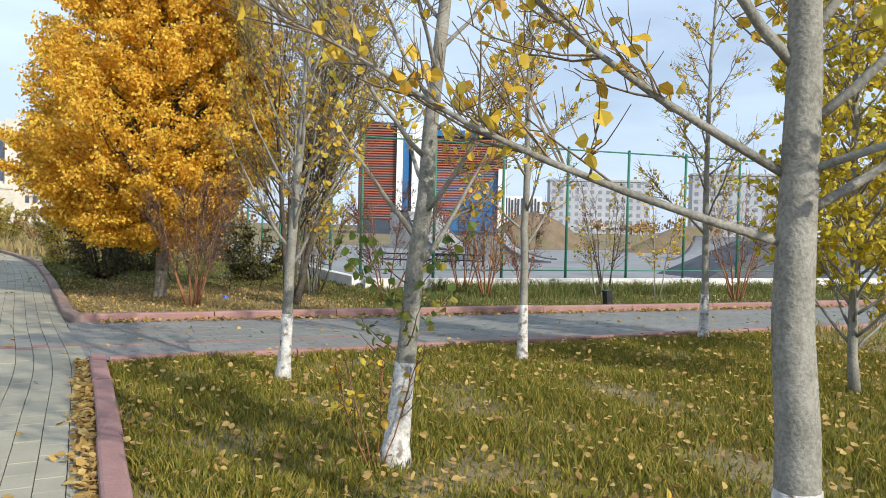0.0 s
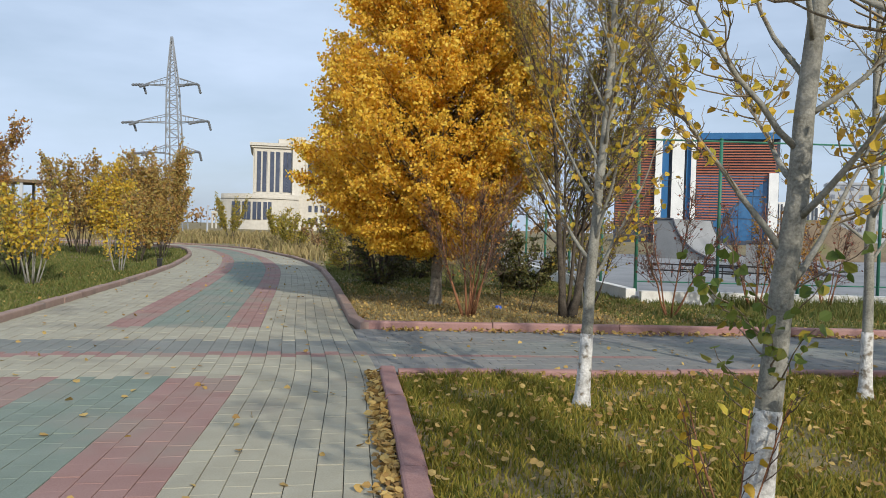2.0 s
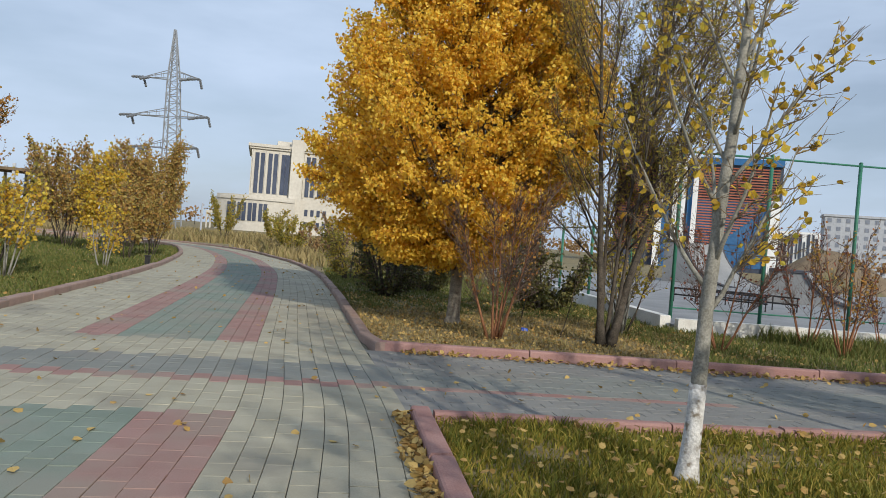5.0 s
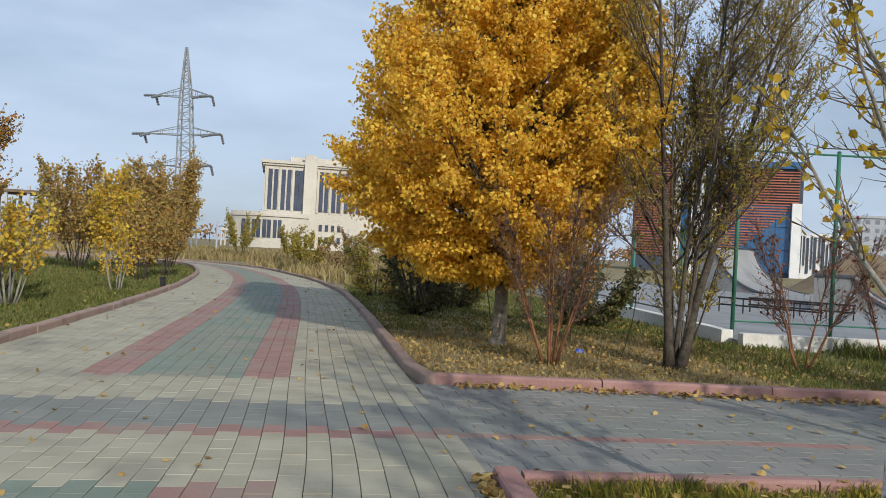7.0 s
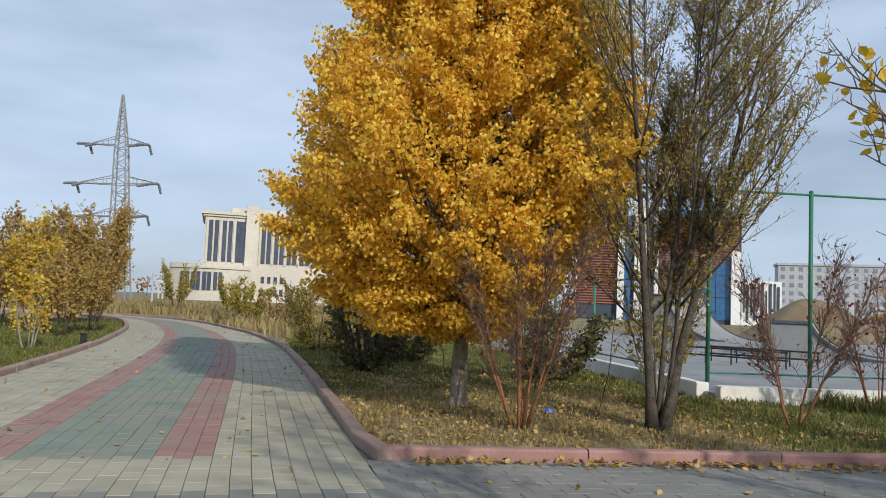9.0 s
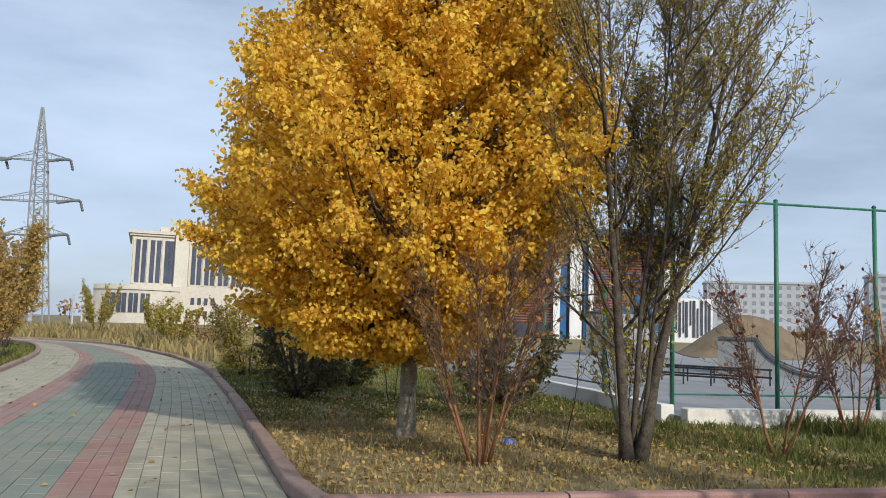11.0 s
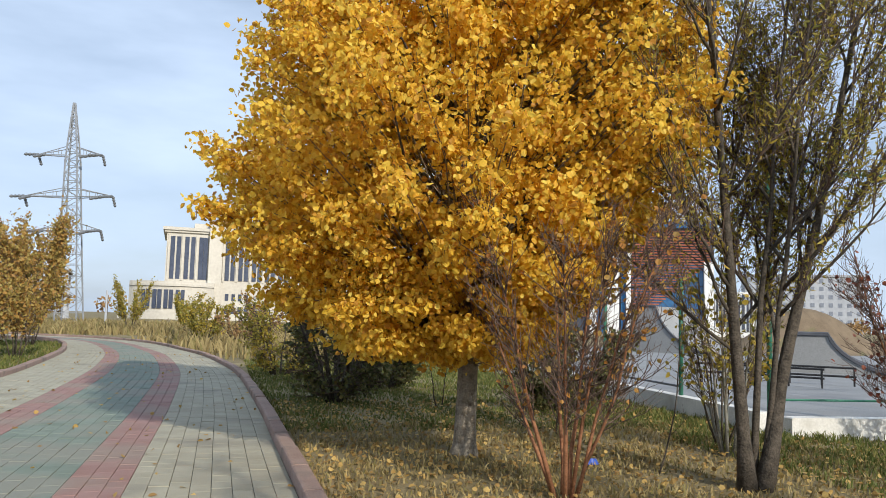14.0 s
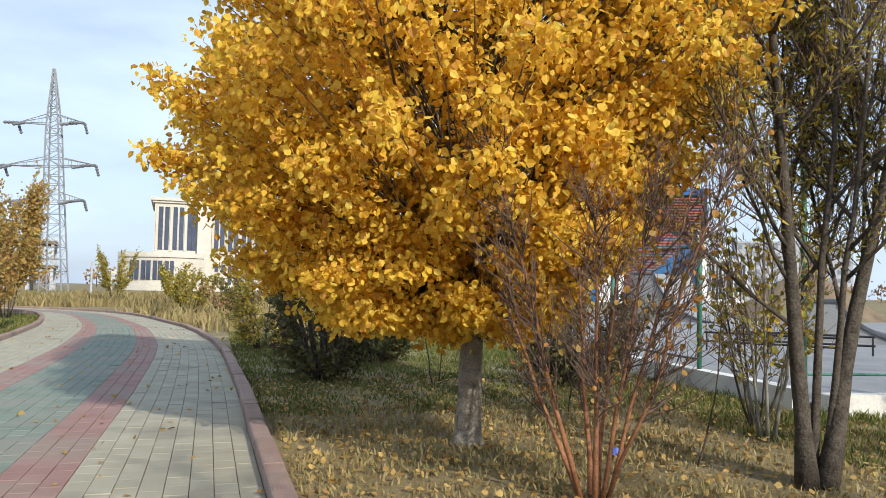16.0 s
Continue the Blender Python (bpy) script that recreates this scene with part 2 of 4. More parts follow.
# ---- mesh helpers ----
class Geo:
    """Collects vertices and faces of one mesh."""

    def __init__(self):
        self.v, self.f, self.n = [], [], 0

    def add(self, verts, faces):
        verts = np.asarray(verts, float)
        self.v.append(verts)
        self.f.extend([tuple(int(i) + self.n for i in face) for face in faces])
        self.n += len(verts)

    def box(self, x0, x1, y0, y1, z0, z1, m=None):
        c = [(x, y, z) for x in (x0, x1) for y in (y0, y1) for z in (z0, z1)]
        if m is not None:
            c = [tuple(m @ Vector(p)) for p in c]
        self.add(c, [(0, 1, 3, 2), (4, 6, 7, 5), (0, 4, 5, 1), (2, 3, 7, 6), (0, 2, 6, 4), (1, 5, 7, 3)])

    def prism(self, outline, z0, z1, inset=0.0):
        """An upright block over an outline in plan, with its upper edge drawn in by inset."""
        o = np.array(outline, float)
        mid = o.mean(0)
        d = mid - o
        d /= np.maximum(np.linalg.norm(d, axis=1, keepdims=True), 1e-6)
        k = len(o)
        rings = [np.c_[o, np.full(k, z0)]]
        if inset:
            rings.append(np.c_[o, np.full(k, z1 - inset)])
        rings.append(np.c_[o + d * inset * 1.4, np.full(k, z1)])
        faces = []
        for r in range(len(rings) - 1):
            faces += [(r * k + i, r * k + (i + 1) % k, (r + 1) * k + (i + 1) % k, (r + 1) * k + i) for i in range(k)]
        faces.append(tuple((len(rings) - 1) * k + i for i in range(k)))
        self.add(np.concatenate(rings), faces)

    def tube(self, pts, radii, sides=6, cap=True):
        pts = np.asarray(pts, float)
        radii = np.asarray(radii, float)
        k = len(pts)
        tang = np.gradient(pts, axis=0)
        tang /= np.maximum(np.linalg.norm(tang, axis=1, keepdims=True), 1e-9)
        ref = np.where(np.abs(tang[:, 2:3]) > 0.9, np.array([[1.0, 0, 0]]), np.array([[0, 0, 1.0]]))
        if abs(tang[:, 2]).max() > 0.9:
            ref = np.tile(np.array([[0.93, 0.37, 0.0]]), (k, 1))
        a = np.cross(tang, ref)
        a /= np.maximum(np.linalg.norm(a, axis=1, keepdims=True), 1e-9)
        b = np.cross(tang, a)
        ang = np.arange(sides) * 2 * np.pi / sides
        ring = pts[:, None] + radii[:, None, None] * (a[:, None] * np.cos(ang)[None, :, None] + b[:, None] * np.sin(ang)[None, :, None])
        faces = [(i * sides + j, i * sides + (j + 1) % sides, (i + 1) * sides + (j + 1) % sides, (i + 1) * sides + j) for i in range(k - 1) for j in range(sides)]
        if cap:
            faces += [tuple(range(sides - 1, -1, -1)), tuple((k - 1) * sides + j for j in range(sides))]
        self.add(ring.reshape(-1, 3), faces)

    def beam(self, p, q, r, sides=4):
        self.tube([p, q], [r, r], sides)

    def leaves(self, pos, size, shape=(0.42, 0.36), fold=0.12, flat=0.0, rng=np.random, down=0.0):
        """Two-sided folded leaves at pos, size metres long, turned at random; flat 1 lays them level."""
        pos = np.asarray(pos, float)
        k = len(pos)
        if not k:
            return
        w1, w2 = shape
        tpl = np.array([(0, 0, 0), (-w1, 0.3, fold), (-w2, 0.68, fold), (0, 1, 0), (w2, 0.68, fold), (w1, 0.3, fold)])
        d = rng.normal(size=(k, 3))
        d[:, 2] = d[:, 2] * (1 - flat) - down
        d /= np.linalg.norm(d, axis=1, keepdims=True)
        s = rng.normal(size=(k, 3))
        s[:, 2] *= 1 - flat
        s -= d * (s * d).sum(1, keepdims=True)
        s /= np.linalg.norm(s, axis=1, keepdims=True)
        u = np.cross(s, d)
        sz = size * rng.uniform(0.65, 1.2, size=(k, 1, 1))
        v = pos[:, None] + sz * (tpl[None, :, 0:1] * s[:, None] + tpl[None, :, 1:2] * d[:, None] + tpl[None, :, 2:3] * u[:, None])
        base = np.arange(k)[:, None] * 6 + self.n
        f = np.concatenate([base + np.array([[0, 1, 2, 3]]), base + np.array([[0, 3, 4, 5]])])
        self.v.append(v.reshape(-1, 3))
        self.f.extend(map(tuple, f.tolist()))
        self.n += 6 * k

    def mesh(self, name, material, smooth=False):
        me = bpy.data.meshes.new(name)
        me.from_pydata(np.concatenate(self.v).tolist() if self.v else [], [], self.f)
        me.materials.append(material)
        if smooth:
            me.shade_smooth()
        me.update()
        return me


def part(name, geo, material, parent, label="", smooth=False, kind=""):
    ob = new(name, geo.mesh(name, material, smooth))
    ob.parent = parent
    return tagged(ob, label, kind=kind)


def solid(name, geo, material, label="", category="", group="", kind="", smooth=False, at=None):
    ob = new(name, geo.mesh(name, material, smooth))
    if at is not None:
        ob.location = at
    return tagged(ob, label, category, group, kind)


def thing(name, label, category, group="", at=(0, 0, 0), turn=0.0, kind=""):
    ob = new(name)
    ob.empty_display_size = 0.2
    ob.matrix_world = pose(*at, 0, 0, turn)
    return tagged(ob, label, category, group, kind)


SOIL = -0.04      # level of the earth beside the paving

# ---- ground ----
g = Geo()
g.add([(-900, -300, SOIL), (900, -300, SOIL), (900, 1500, SOIL), (-900, 1500, SOIL)], [(0, 1, 2, 3)])
solid("ground", g, M["soil"], "dry autumn grass field reaching the horizon", "ground", kind="structure")

# the promenade: stations of its right and left edges
RIGHT = [(-0.15, -8), (0.12, 0), (0.45, 6.2), (0.58, 9.1), (0.50, 12.5), (0.45, 17), (0.40, 21), (0.22, 27), (-0.12, 31), (-0.8, 36), (-1.8, 40.5), (-3.2, 46), (-5.3, 50.5), (-8.5, 54), (-16, 58), (-40, 63)]
LEFT = [(-5.2, -8), (-4.9, 0), (-4.6, 6.2), (-4.45, 9.1), (-4.4, 12.5), (-4.35, 17), (-4.32, 21), (-4.4, 26.5), (-4.65, 31), (-5.1, 36.3), (-5.7, 40.5), (-6.5, 44.5), (-7.7, 48.3), (-10.2, 50.5), (-17, 53.5), (-40, 58.5)]


def smooth_line(line):
    """A Catmull-Rom curve through the stations."""
    p = np.array([(2 * line[0][0] - line[1][0], 2 * line[0][1] - line[1][1]), *line, (2 * line[-1][0] - line[-2][0], 2 * line[-1][1] - line[-2][1])], float)
    out = []
    for i in range(1, len(p) - 2):
        a, b, c, d = p[i - 1:i + 3]
        for s in np.arange(0, 1, 0.02):
            out.append(0.5 * (2 * b + (c - a) * s + (2 * a - 5 * b + 4 * c - d) * s * s + (3 * b - a - 3 * c + d) * s ** 3))
    out.append(p[-2])
    return np.array(out)


RC, LC = smooth_line(RIGHT), smooth_line(LEFT)
MID = (RC + LC) / 2
ALONG = np.r_[0, np.cumsum(np.linalg.norm(np.diff(MID, axis=0), axis=1))]


def on_path(s, u):
    """The place s metres along the promenade, at the fraction u across it from left to right."""
    r = np.array([np.interp(s, ALONG, RC[:, i]) for i in (0, 1)])
    q = np.array([np.interp(s, ALONG, LC[:, i]) for i in (0, 1)])
    return q + (r - q) * u


def cross_near(x):
    return 9.05 - 0.045 * (x - 0.6)


def cross_far(x):
    return 12.5 - 0.10 * (x - 0.55)


g = Geo()
vs, fs = [], []
for a, b in zip(LC[::5], RC[::5]):
    vs += [(a[0] - 0.05, a[1], -0.012), (b[0] + 0.05, b[1], -0.012)]
g.add(vs, [(2 * i, 2 * i + 1, 2 * i + 3, 2 * i + 2) for i in range(len(vs) // 2 - 1)])
promenade = solid("promenade", g, M["joint"], "paved promenade of grey, red and green concrete pavers", "path", kind="structure")
g = Geo()
xs = np.arange(0.5, 60.1, 2)
g.add([p for x in xs for p in ((x, cross_near(x) + 0.02, -0.012), (x, cross_far(x) - 0.02, -0.012))], [(2 * i, 2 * i + 2, 2 * i + 3, 2 * i + 1) for i in range(len(xs) - 1)])
xs = np.arange(-40, -4.3, 2)
g.add([p for x in xs for p in ((x, 9.0, -0.013), (x, 12.7, -0.013))], [(2 * i, 2 * i + 2, 2 * i + 3, 2 * i + 1) for i in range(len(xs) - 1)])
side_path = solid("side_path", g, M["joint"], "grey paved side path crossing the promenade", "path", kind="structure")


# ---- kerbs ----
def kerb(name, line, material, label, side, width=0.15, height=0.09, length=1.0, pieces=60):
    """Kerbstones of a metre each along a line; side +1 sets them to the right of the line's way."""
    line = np.array(line, float)
    d = np.r_[0, np.cumsum(np.linalg.norm(np.diff(line, axis=0), axis=1))]
    row = solid(name, Geo(), material, label, "kerb", kind="structure")
    rest = Geo()
    rng = np.random.RandomState(len(name) + len(line))
    at = lambda s: np.array([np.interp(s, d, line[:, i]) for i in (0, 1)])
    s, i = 0.0, 0
    while s < d[-1] - 0.05:
        e = min(s + length, d[-1])
        a, b = at(s + 0.006), at(e - 0.006)
        t = (b - a) / max(np.linalg.norm(b - a), 1e-6)
        nrm = np.array([t[1], -t[0]]) * side
        h = height + rng.uniform(-0.008, 0.008)
        o = rng.uniform(-0.008, 0.008)
        prof = [(0, SOIL - 0.05), (0, h - 0.022), (0.008, h - 0.007), (0.024, h), (width - 0.024, h), (width - 0.008, h - 0.007), (width, h - 0.022), (width, SOIL - 0.05)]
        vs = [(*(p + nrm * (x + o)), z) for p in (a, b) for x, z in prof]
        k = len(prof)
        fs = [(j, j + 1, k + j + 1, k + j) for j in range(k - 1)] + [tuple(range(k)), tuple(range(2 * k - 1, k - 1, -1))]
        if i < pieces:
            gg = Geo()
            gg.add(vs, fs)
            part("kerbstone", gg, material, row)
        else:
            rest.add(vs, fs)
        s, i = e, i + 1
    if rest.n:
        part("far_kerbstones", rest, material, row, kind="stuff")
    return row


def arc(cx, cy, r, a0, a1, k=7):
    return [(cx + r * math.cos(radians(a)), cy + r * math.sin(radians(a))) for a in np.linspace(a0, a1, k)]


near_edge = [p for p in RC[::4] if -6 < p[1] < 9.0]
far_edge = [tuple(p) for p in RC[::4] if p[1] > 12.75]
kerb("kerb_near", [*near_edge, (0.60, 9.02)], M["kerb_red"], "worn dull-red concrete kerb edging the lawn", 1, 0.16, 0.075)
kerb("kerb_side_path", [(x, cross_near(x)) for x in np.arange(0.78, 40, 1.0)], M["kerb_red"], "low red concrete kerb beside the side path", 1, 0.12, 0.05)
kerb("kerb_bend", [*arc(0.63, 12.60, 0.13, 270, 180, 5), *far_edge], M["kerb_brown"], "brown concrete kerb following the promenade's bend", 1, 0.16, 0.10)
kerb("kerb_terracotta", [(x, cross_far(x)) for x in np.arange(0.66, 40, 1.0)], M["kerb_red"], "terracotta-red concrete kerb lined with fallen leaves", -1, 0.14, 0.12, 1.9)
kerb("kerb_outer", [tuple(p) for p in LC[::4] if p[1] > 12.7], M["kerb_brown"], "brown concrete kerb of the promenade's outer side", -1, 0.16, 0.11)


# ---- trees ----
def limb_points(start, az, up, length, k, rng, wiggle=0.06, bend=0.25):
    """Points of a limb from start: az and up in radians; it bends upwards by bend along its way."""
    pts, p = [np.array(start, float)], np.array(start, float)
    for i in range(k):
        a = az + rng.normal() * wiggle * 2
        e = min(up + bend * i / k + rng.normal() * wiggle, 1.5)
        p = p + length / k * np.array([math.cos(e) * math.cos(a), math.cos(e) * math.sin(a), math.sin(e)])
        pts.append(p)
    return np.array(pts)


def along(pts, s):
    i = min(int(s * (len(pts) - 1)), len(pts) - 2)
    q = s * (len(pts) - 1) - i
    return pts[i] * (1 - q) + pts[i + 1] * q


def grow(limbs, twigs, spots, pts, r0, rng, twig_len, twigs_per_m, fine_per_twig, leaf_gap, start=0.25, rise=0.5):
    """A limb with its twigs; puts the places for leaves into spots."""
    k = len(pts)
    limbs.tube(pts, np.linspace(r0, max(0.004, r0 * 0.18), k), 6)
    total = np.linalg.norm(np.diff(pts, axis=0), axis=1).sum()
    way = pts[-1] - pts[0]
    az0 = math.atan2(way[1], way[0])
    for j in range(int(total * twigs_per_m)):
        s = rng.uniform(start, 1)
        base = along(pts, s)
        ln = twig_len * rng.uniform(0.5, 1.15) * (1.15 - 0.5 * s)
        tp = limb_points(base, az0 + rng.uniform(-1.3, 1.3), rise + rng.uniform(-0.35, 0.5), ln, 4, rng, 0.10, 0.3)
        twigs.tube(tp, np.linspace(max(0.0035, r0 * 0.28), 0.002, 5), 4, False)
        for s2 in np.arange(0.2, 1, leaf_gap / max(ln, 0.05)):
            spots.append(along(tp, s2) + rng.normal(size=3) * 0.02)
        for _ in range(fine_per_twig):
            fp = limb_points(along(tp, rng.uniform(0.2, 0.9)), az0 + rng.uniform(-2, 2), rise + rng.uniform(-0.5, 0.6), ln * rng.uniform(0.3, 0.6), 3, rng, 0.12, 0.2)
            twigs.tube(fp, [0.003, 0.0026, 0.002, 0.0015], 3, False)
            for s2 in np.arange(0.25, 1.01, leaf_gap / max(ln * 0.45, 0.05)):
                spots.append(along(fp, s2) + rng.normal(size=3) * 0.02)


def young_tree(at, height, r, lean, seed, label, limbs_at, leaf, keep, wash=0.65, leaf_size=0.06, bark="bark_grey", group="whitewashed trees on the lawn", twig_len=0.5, twigs_per_m=12, fine=4, extra=None):
    """A slim young tree: whitewashed foot, trunk, limbs and a thin crown. limbs_at: (height, azimuth, rise, length, radius)."""
    rng = np.random.RandomState(seed)
    tree = thing("young_tree", label, "tree", group, (at[0], at[1], SOIL))
    k = 14
    zz = np.linspace(0, height, k)
    pts = np.c_[lean[0] * zz + np.cumsum(rng.normal(size=k)) * 0.012, lean[1] * zz + np.cumsum(rng.normal(size=k)) * 0.012, zz]
    rad = np.interp(zz, [0, 0.15, height], [r * 1.25, r, 0.012])
    fine_z = np.r_[0, 0.06, 0.15, np.arange(0.3, wash + 0.01, 0.12), wash]
    low = np.array([[np.interp(z, zz, pts[:, i]) for i in range(3)] for z in fine_z])
    trunk, foot, limbs, twigs, crown = Geo(), Geo(), Geo(), Geo(), Geo()
    trunk.tube(pts, rad, 12)
    foot.tube(low, np.interp(fine_z, zz, rad) * np.interp(fine_z, [0, 0.12], [1.28, 1.0]) + 0.004, 14)
    spots = []
    for h, az, up, ln, lr in limbs_at:
        base = np.array([np.interp(h, zz, pts[:, i]) for i in range(3)])
        grow(limbs, twigs, spots, limb_points(base, radians(az), radians(up), ln, 7, rng, 0.05), lr, rng, twig_len, twigs_per_m, fine, 0.07)
    spots = np.array(spots)
    spots = spots[rng.uniform(size=len(spots)) < keep]
    crown.leaves(spots, leaf_size, rng=rng, down=0.5)
    part("trunk", trunk, M[bark], tree, smooth=True)
    if wash > 0.2:
        part("whitewashed_foot", foot, M["whitewash"], tree, "flaking white limewash", smooth=True)
    part("branchwork", limbs, M[bark], tree, smooth=True, kind="stuff")
    part("twigwork", twigs, M["twig"], tree, kind="stuff")
    part("crown", crown, M[leaf], tree, kind="stuff")
    if extra:
        sprout_twigs, sprout_leaves = Geo(), Geo()
        sp = []
        for h, az, ln in extra:
            base = np.array([np.interp(h, zz, pts[:, i]) for i in range(3)])
            tp = limb_points(base, radians(az), radians(25), ln, 6, rng, 0.12, 0.5)
            sprout_twigs.tube(tp, np.linspace(0.006, 0.002, 7), 4, False)
            sp += [along(tp, s) + rng.normal(size=3) * 0.03 for s in np.linspace(0.3, 1, int(ln * 22))]
        sprout_leaves.leaves(sp, 0.068, rng=rng, down=0.3)
        sprout = part("sprout", sprout_twigs, M["twig"], tree)
        part("sprout_leaves", sprout_leaves, M["leaf_green"], sprout, "green leaves on young sprouts", kind="stuff")
    return tree


def limb_set(rng, z0, z1, n, ln0, ln1, r0, up=(35, 55)):
    return [(z, (i * 137.5 + rng.uniform(-25, 25)) % 360, rng.uniform(*up), ln0 + (ln1 - ln0) * (z - z0) / (z1 - z0), r0 * (1.1 - 0.6 * (z - z0) / (z1 - z0))) for i, z in enumerate(np.linspace(z0, z1, n))]


rs = np.random.RandomState(4)
# the nearest tree, with its long low boughs
young_tree((2.35, 1.86), 5.4, 0.087, (0.012, 0.0), 11, "grey-barked young tree with whitewashed foot and long boughs",
           [(1.50, 152, 17, 2.1, 0.019), (1.72, 146, 32, 1.9, 0.018), (1.60, -20, 30, 1.3, 0.02), (1.90, -35, 42, 1.5, 0.021), (2.08, 150, 48, 1.6, 0.022), (2.0, 40, 35, 1.2, 0.02), (1.75, -60, 22, 1.0, 0.018),
            (2.2, -20, 55, 1.5, 0.022), (2.5, 120, 50, 1.3, 0.022), (2.8, 10, 50, 1.2, 0.02), (3.1, 200, 50, 1.2, 0.02), (3.4, 80, 52, 1.0, 0.018), (3.9, 300, 55, 0.9, 0.015), (4.4, 170, 55, 0.7, 0.012)],
           "leaf_yellow", 0.25, leaf_size=0.062, twig_len=0.6, twigs_per_m=15)
young_tree((2.10, 4.60), 5.6, 0.072, (0.11, 0.0), 12, "leaning young tree, whitewashed foot, sparse yellow leaves",
           limb_set(rs, 1.25, 5.0, 22, 1.35, 0.5, 0.019), "leaf_yellow", 0.30, extra=[(0.9, 120, 0.6), (1.15, 210, 0.65), (1.25, 300, 0.5), (0.8, 20, 0.5), (1.05, 60, 0.55), (0.75, 260, 0.6), (0.95, 200, 0.7), (1.0, 170, 0.6), (0.85, 240, 0.55), (0.7, 190, 0.5), (1.1, 280, 0.45), (0.6, 150, 0.4)])
young_tree((2.22, 7.48), 5.0, 0.056, (0.04, 0.0), 13, "slender young tree with whitewashed foot and olive leaves",
           limb_set(rs, 1.1, 4.6, 22, 1.3, 0.4, 0.018, (50, 68)), "leaf_yellow", 0.36, leaf_size=0.055)
young_tree((5.06, 7.65), 5.0, 0.052, (0.01, 0.0), 14, "slim young tree with whitewashed foot, nearly bare",
           limb_set(rs, 1.3, 4.6, 17, 1.1, 0.4, 0.017), "leaf_yellow", 0.3)
young_tree((8.6, 8.3), 5.2, 0.058, (0.01, 0.0), 15, "slim young tree with whitewashed foot, thin crown",
           limb_set(rs, 1.3, 4.8, 18, 1.3, 0.4, 0.018), "leaf_yellow", 0.22)
young_tree((7.1, 4.9), 5.0, 0.05, (0.0, 0.02), 16, "young birch-like tree dense with lemon-yellow leaves",
           limb_set(rs, 0.4, 4.7, 60, 1.4, 0.4, 0.016), "leaf_lemon", 0.8, wash=0.1, leaf_size=0.072, group="yellow trees on the lawn")
young_tree((8.9, 5.6), 4.8, 0.05, (0.0, 0.0), 17, "young tree dense with lemon-yellow leaves",
           limb_set(rs, 0.4, 4.5, 55, 1.4, 0.4, 0.016), "leaf_lemon", 0.8, wash=0.1, leaf_size=0.072, group="yellow trees on the lawn")


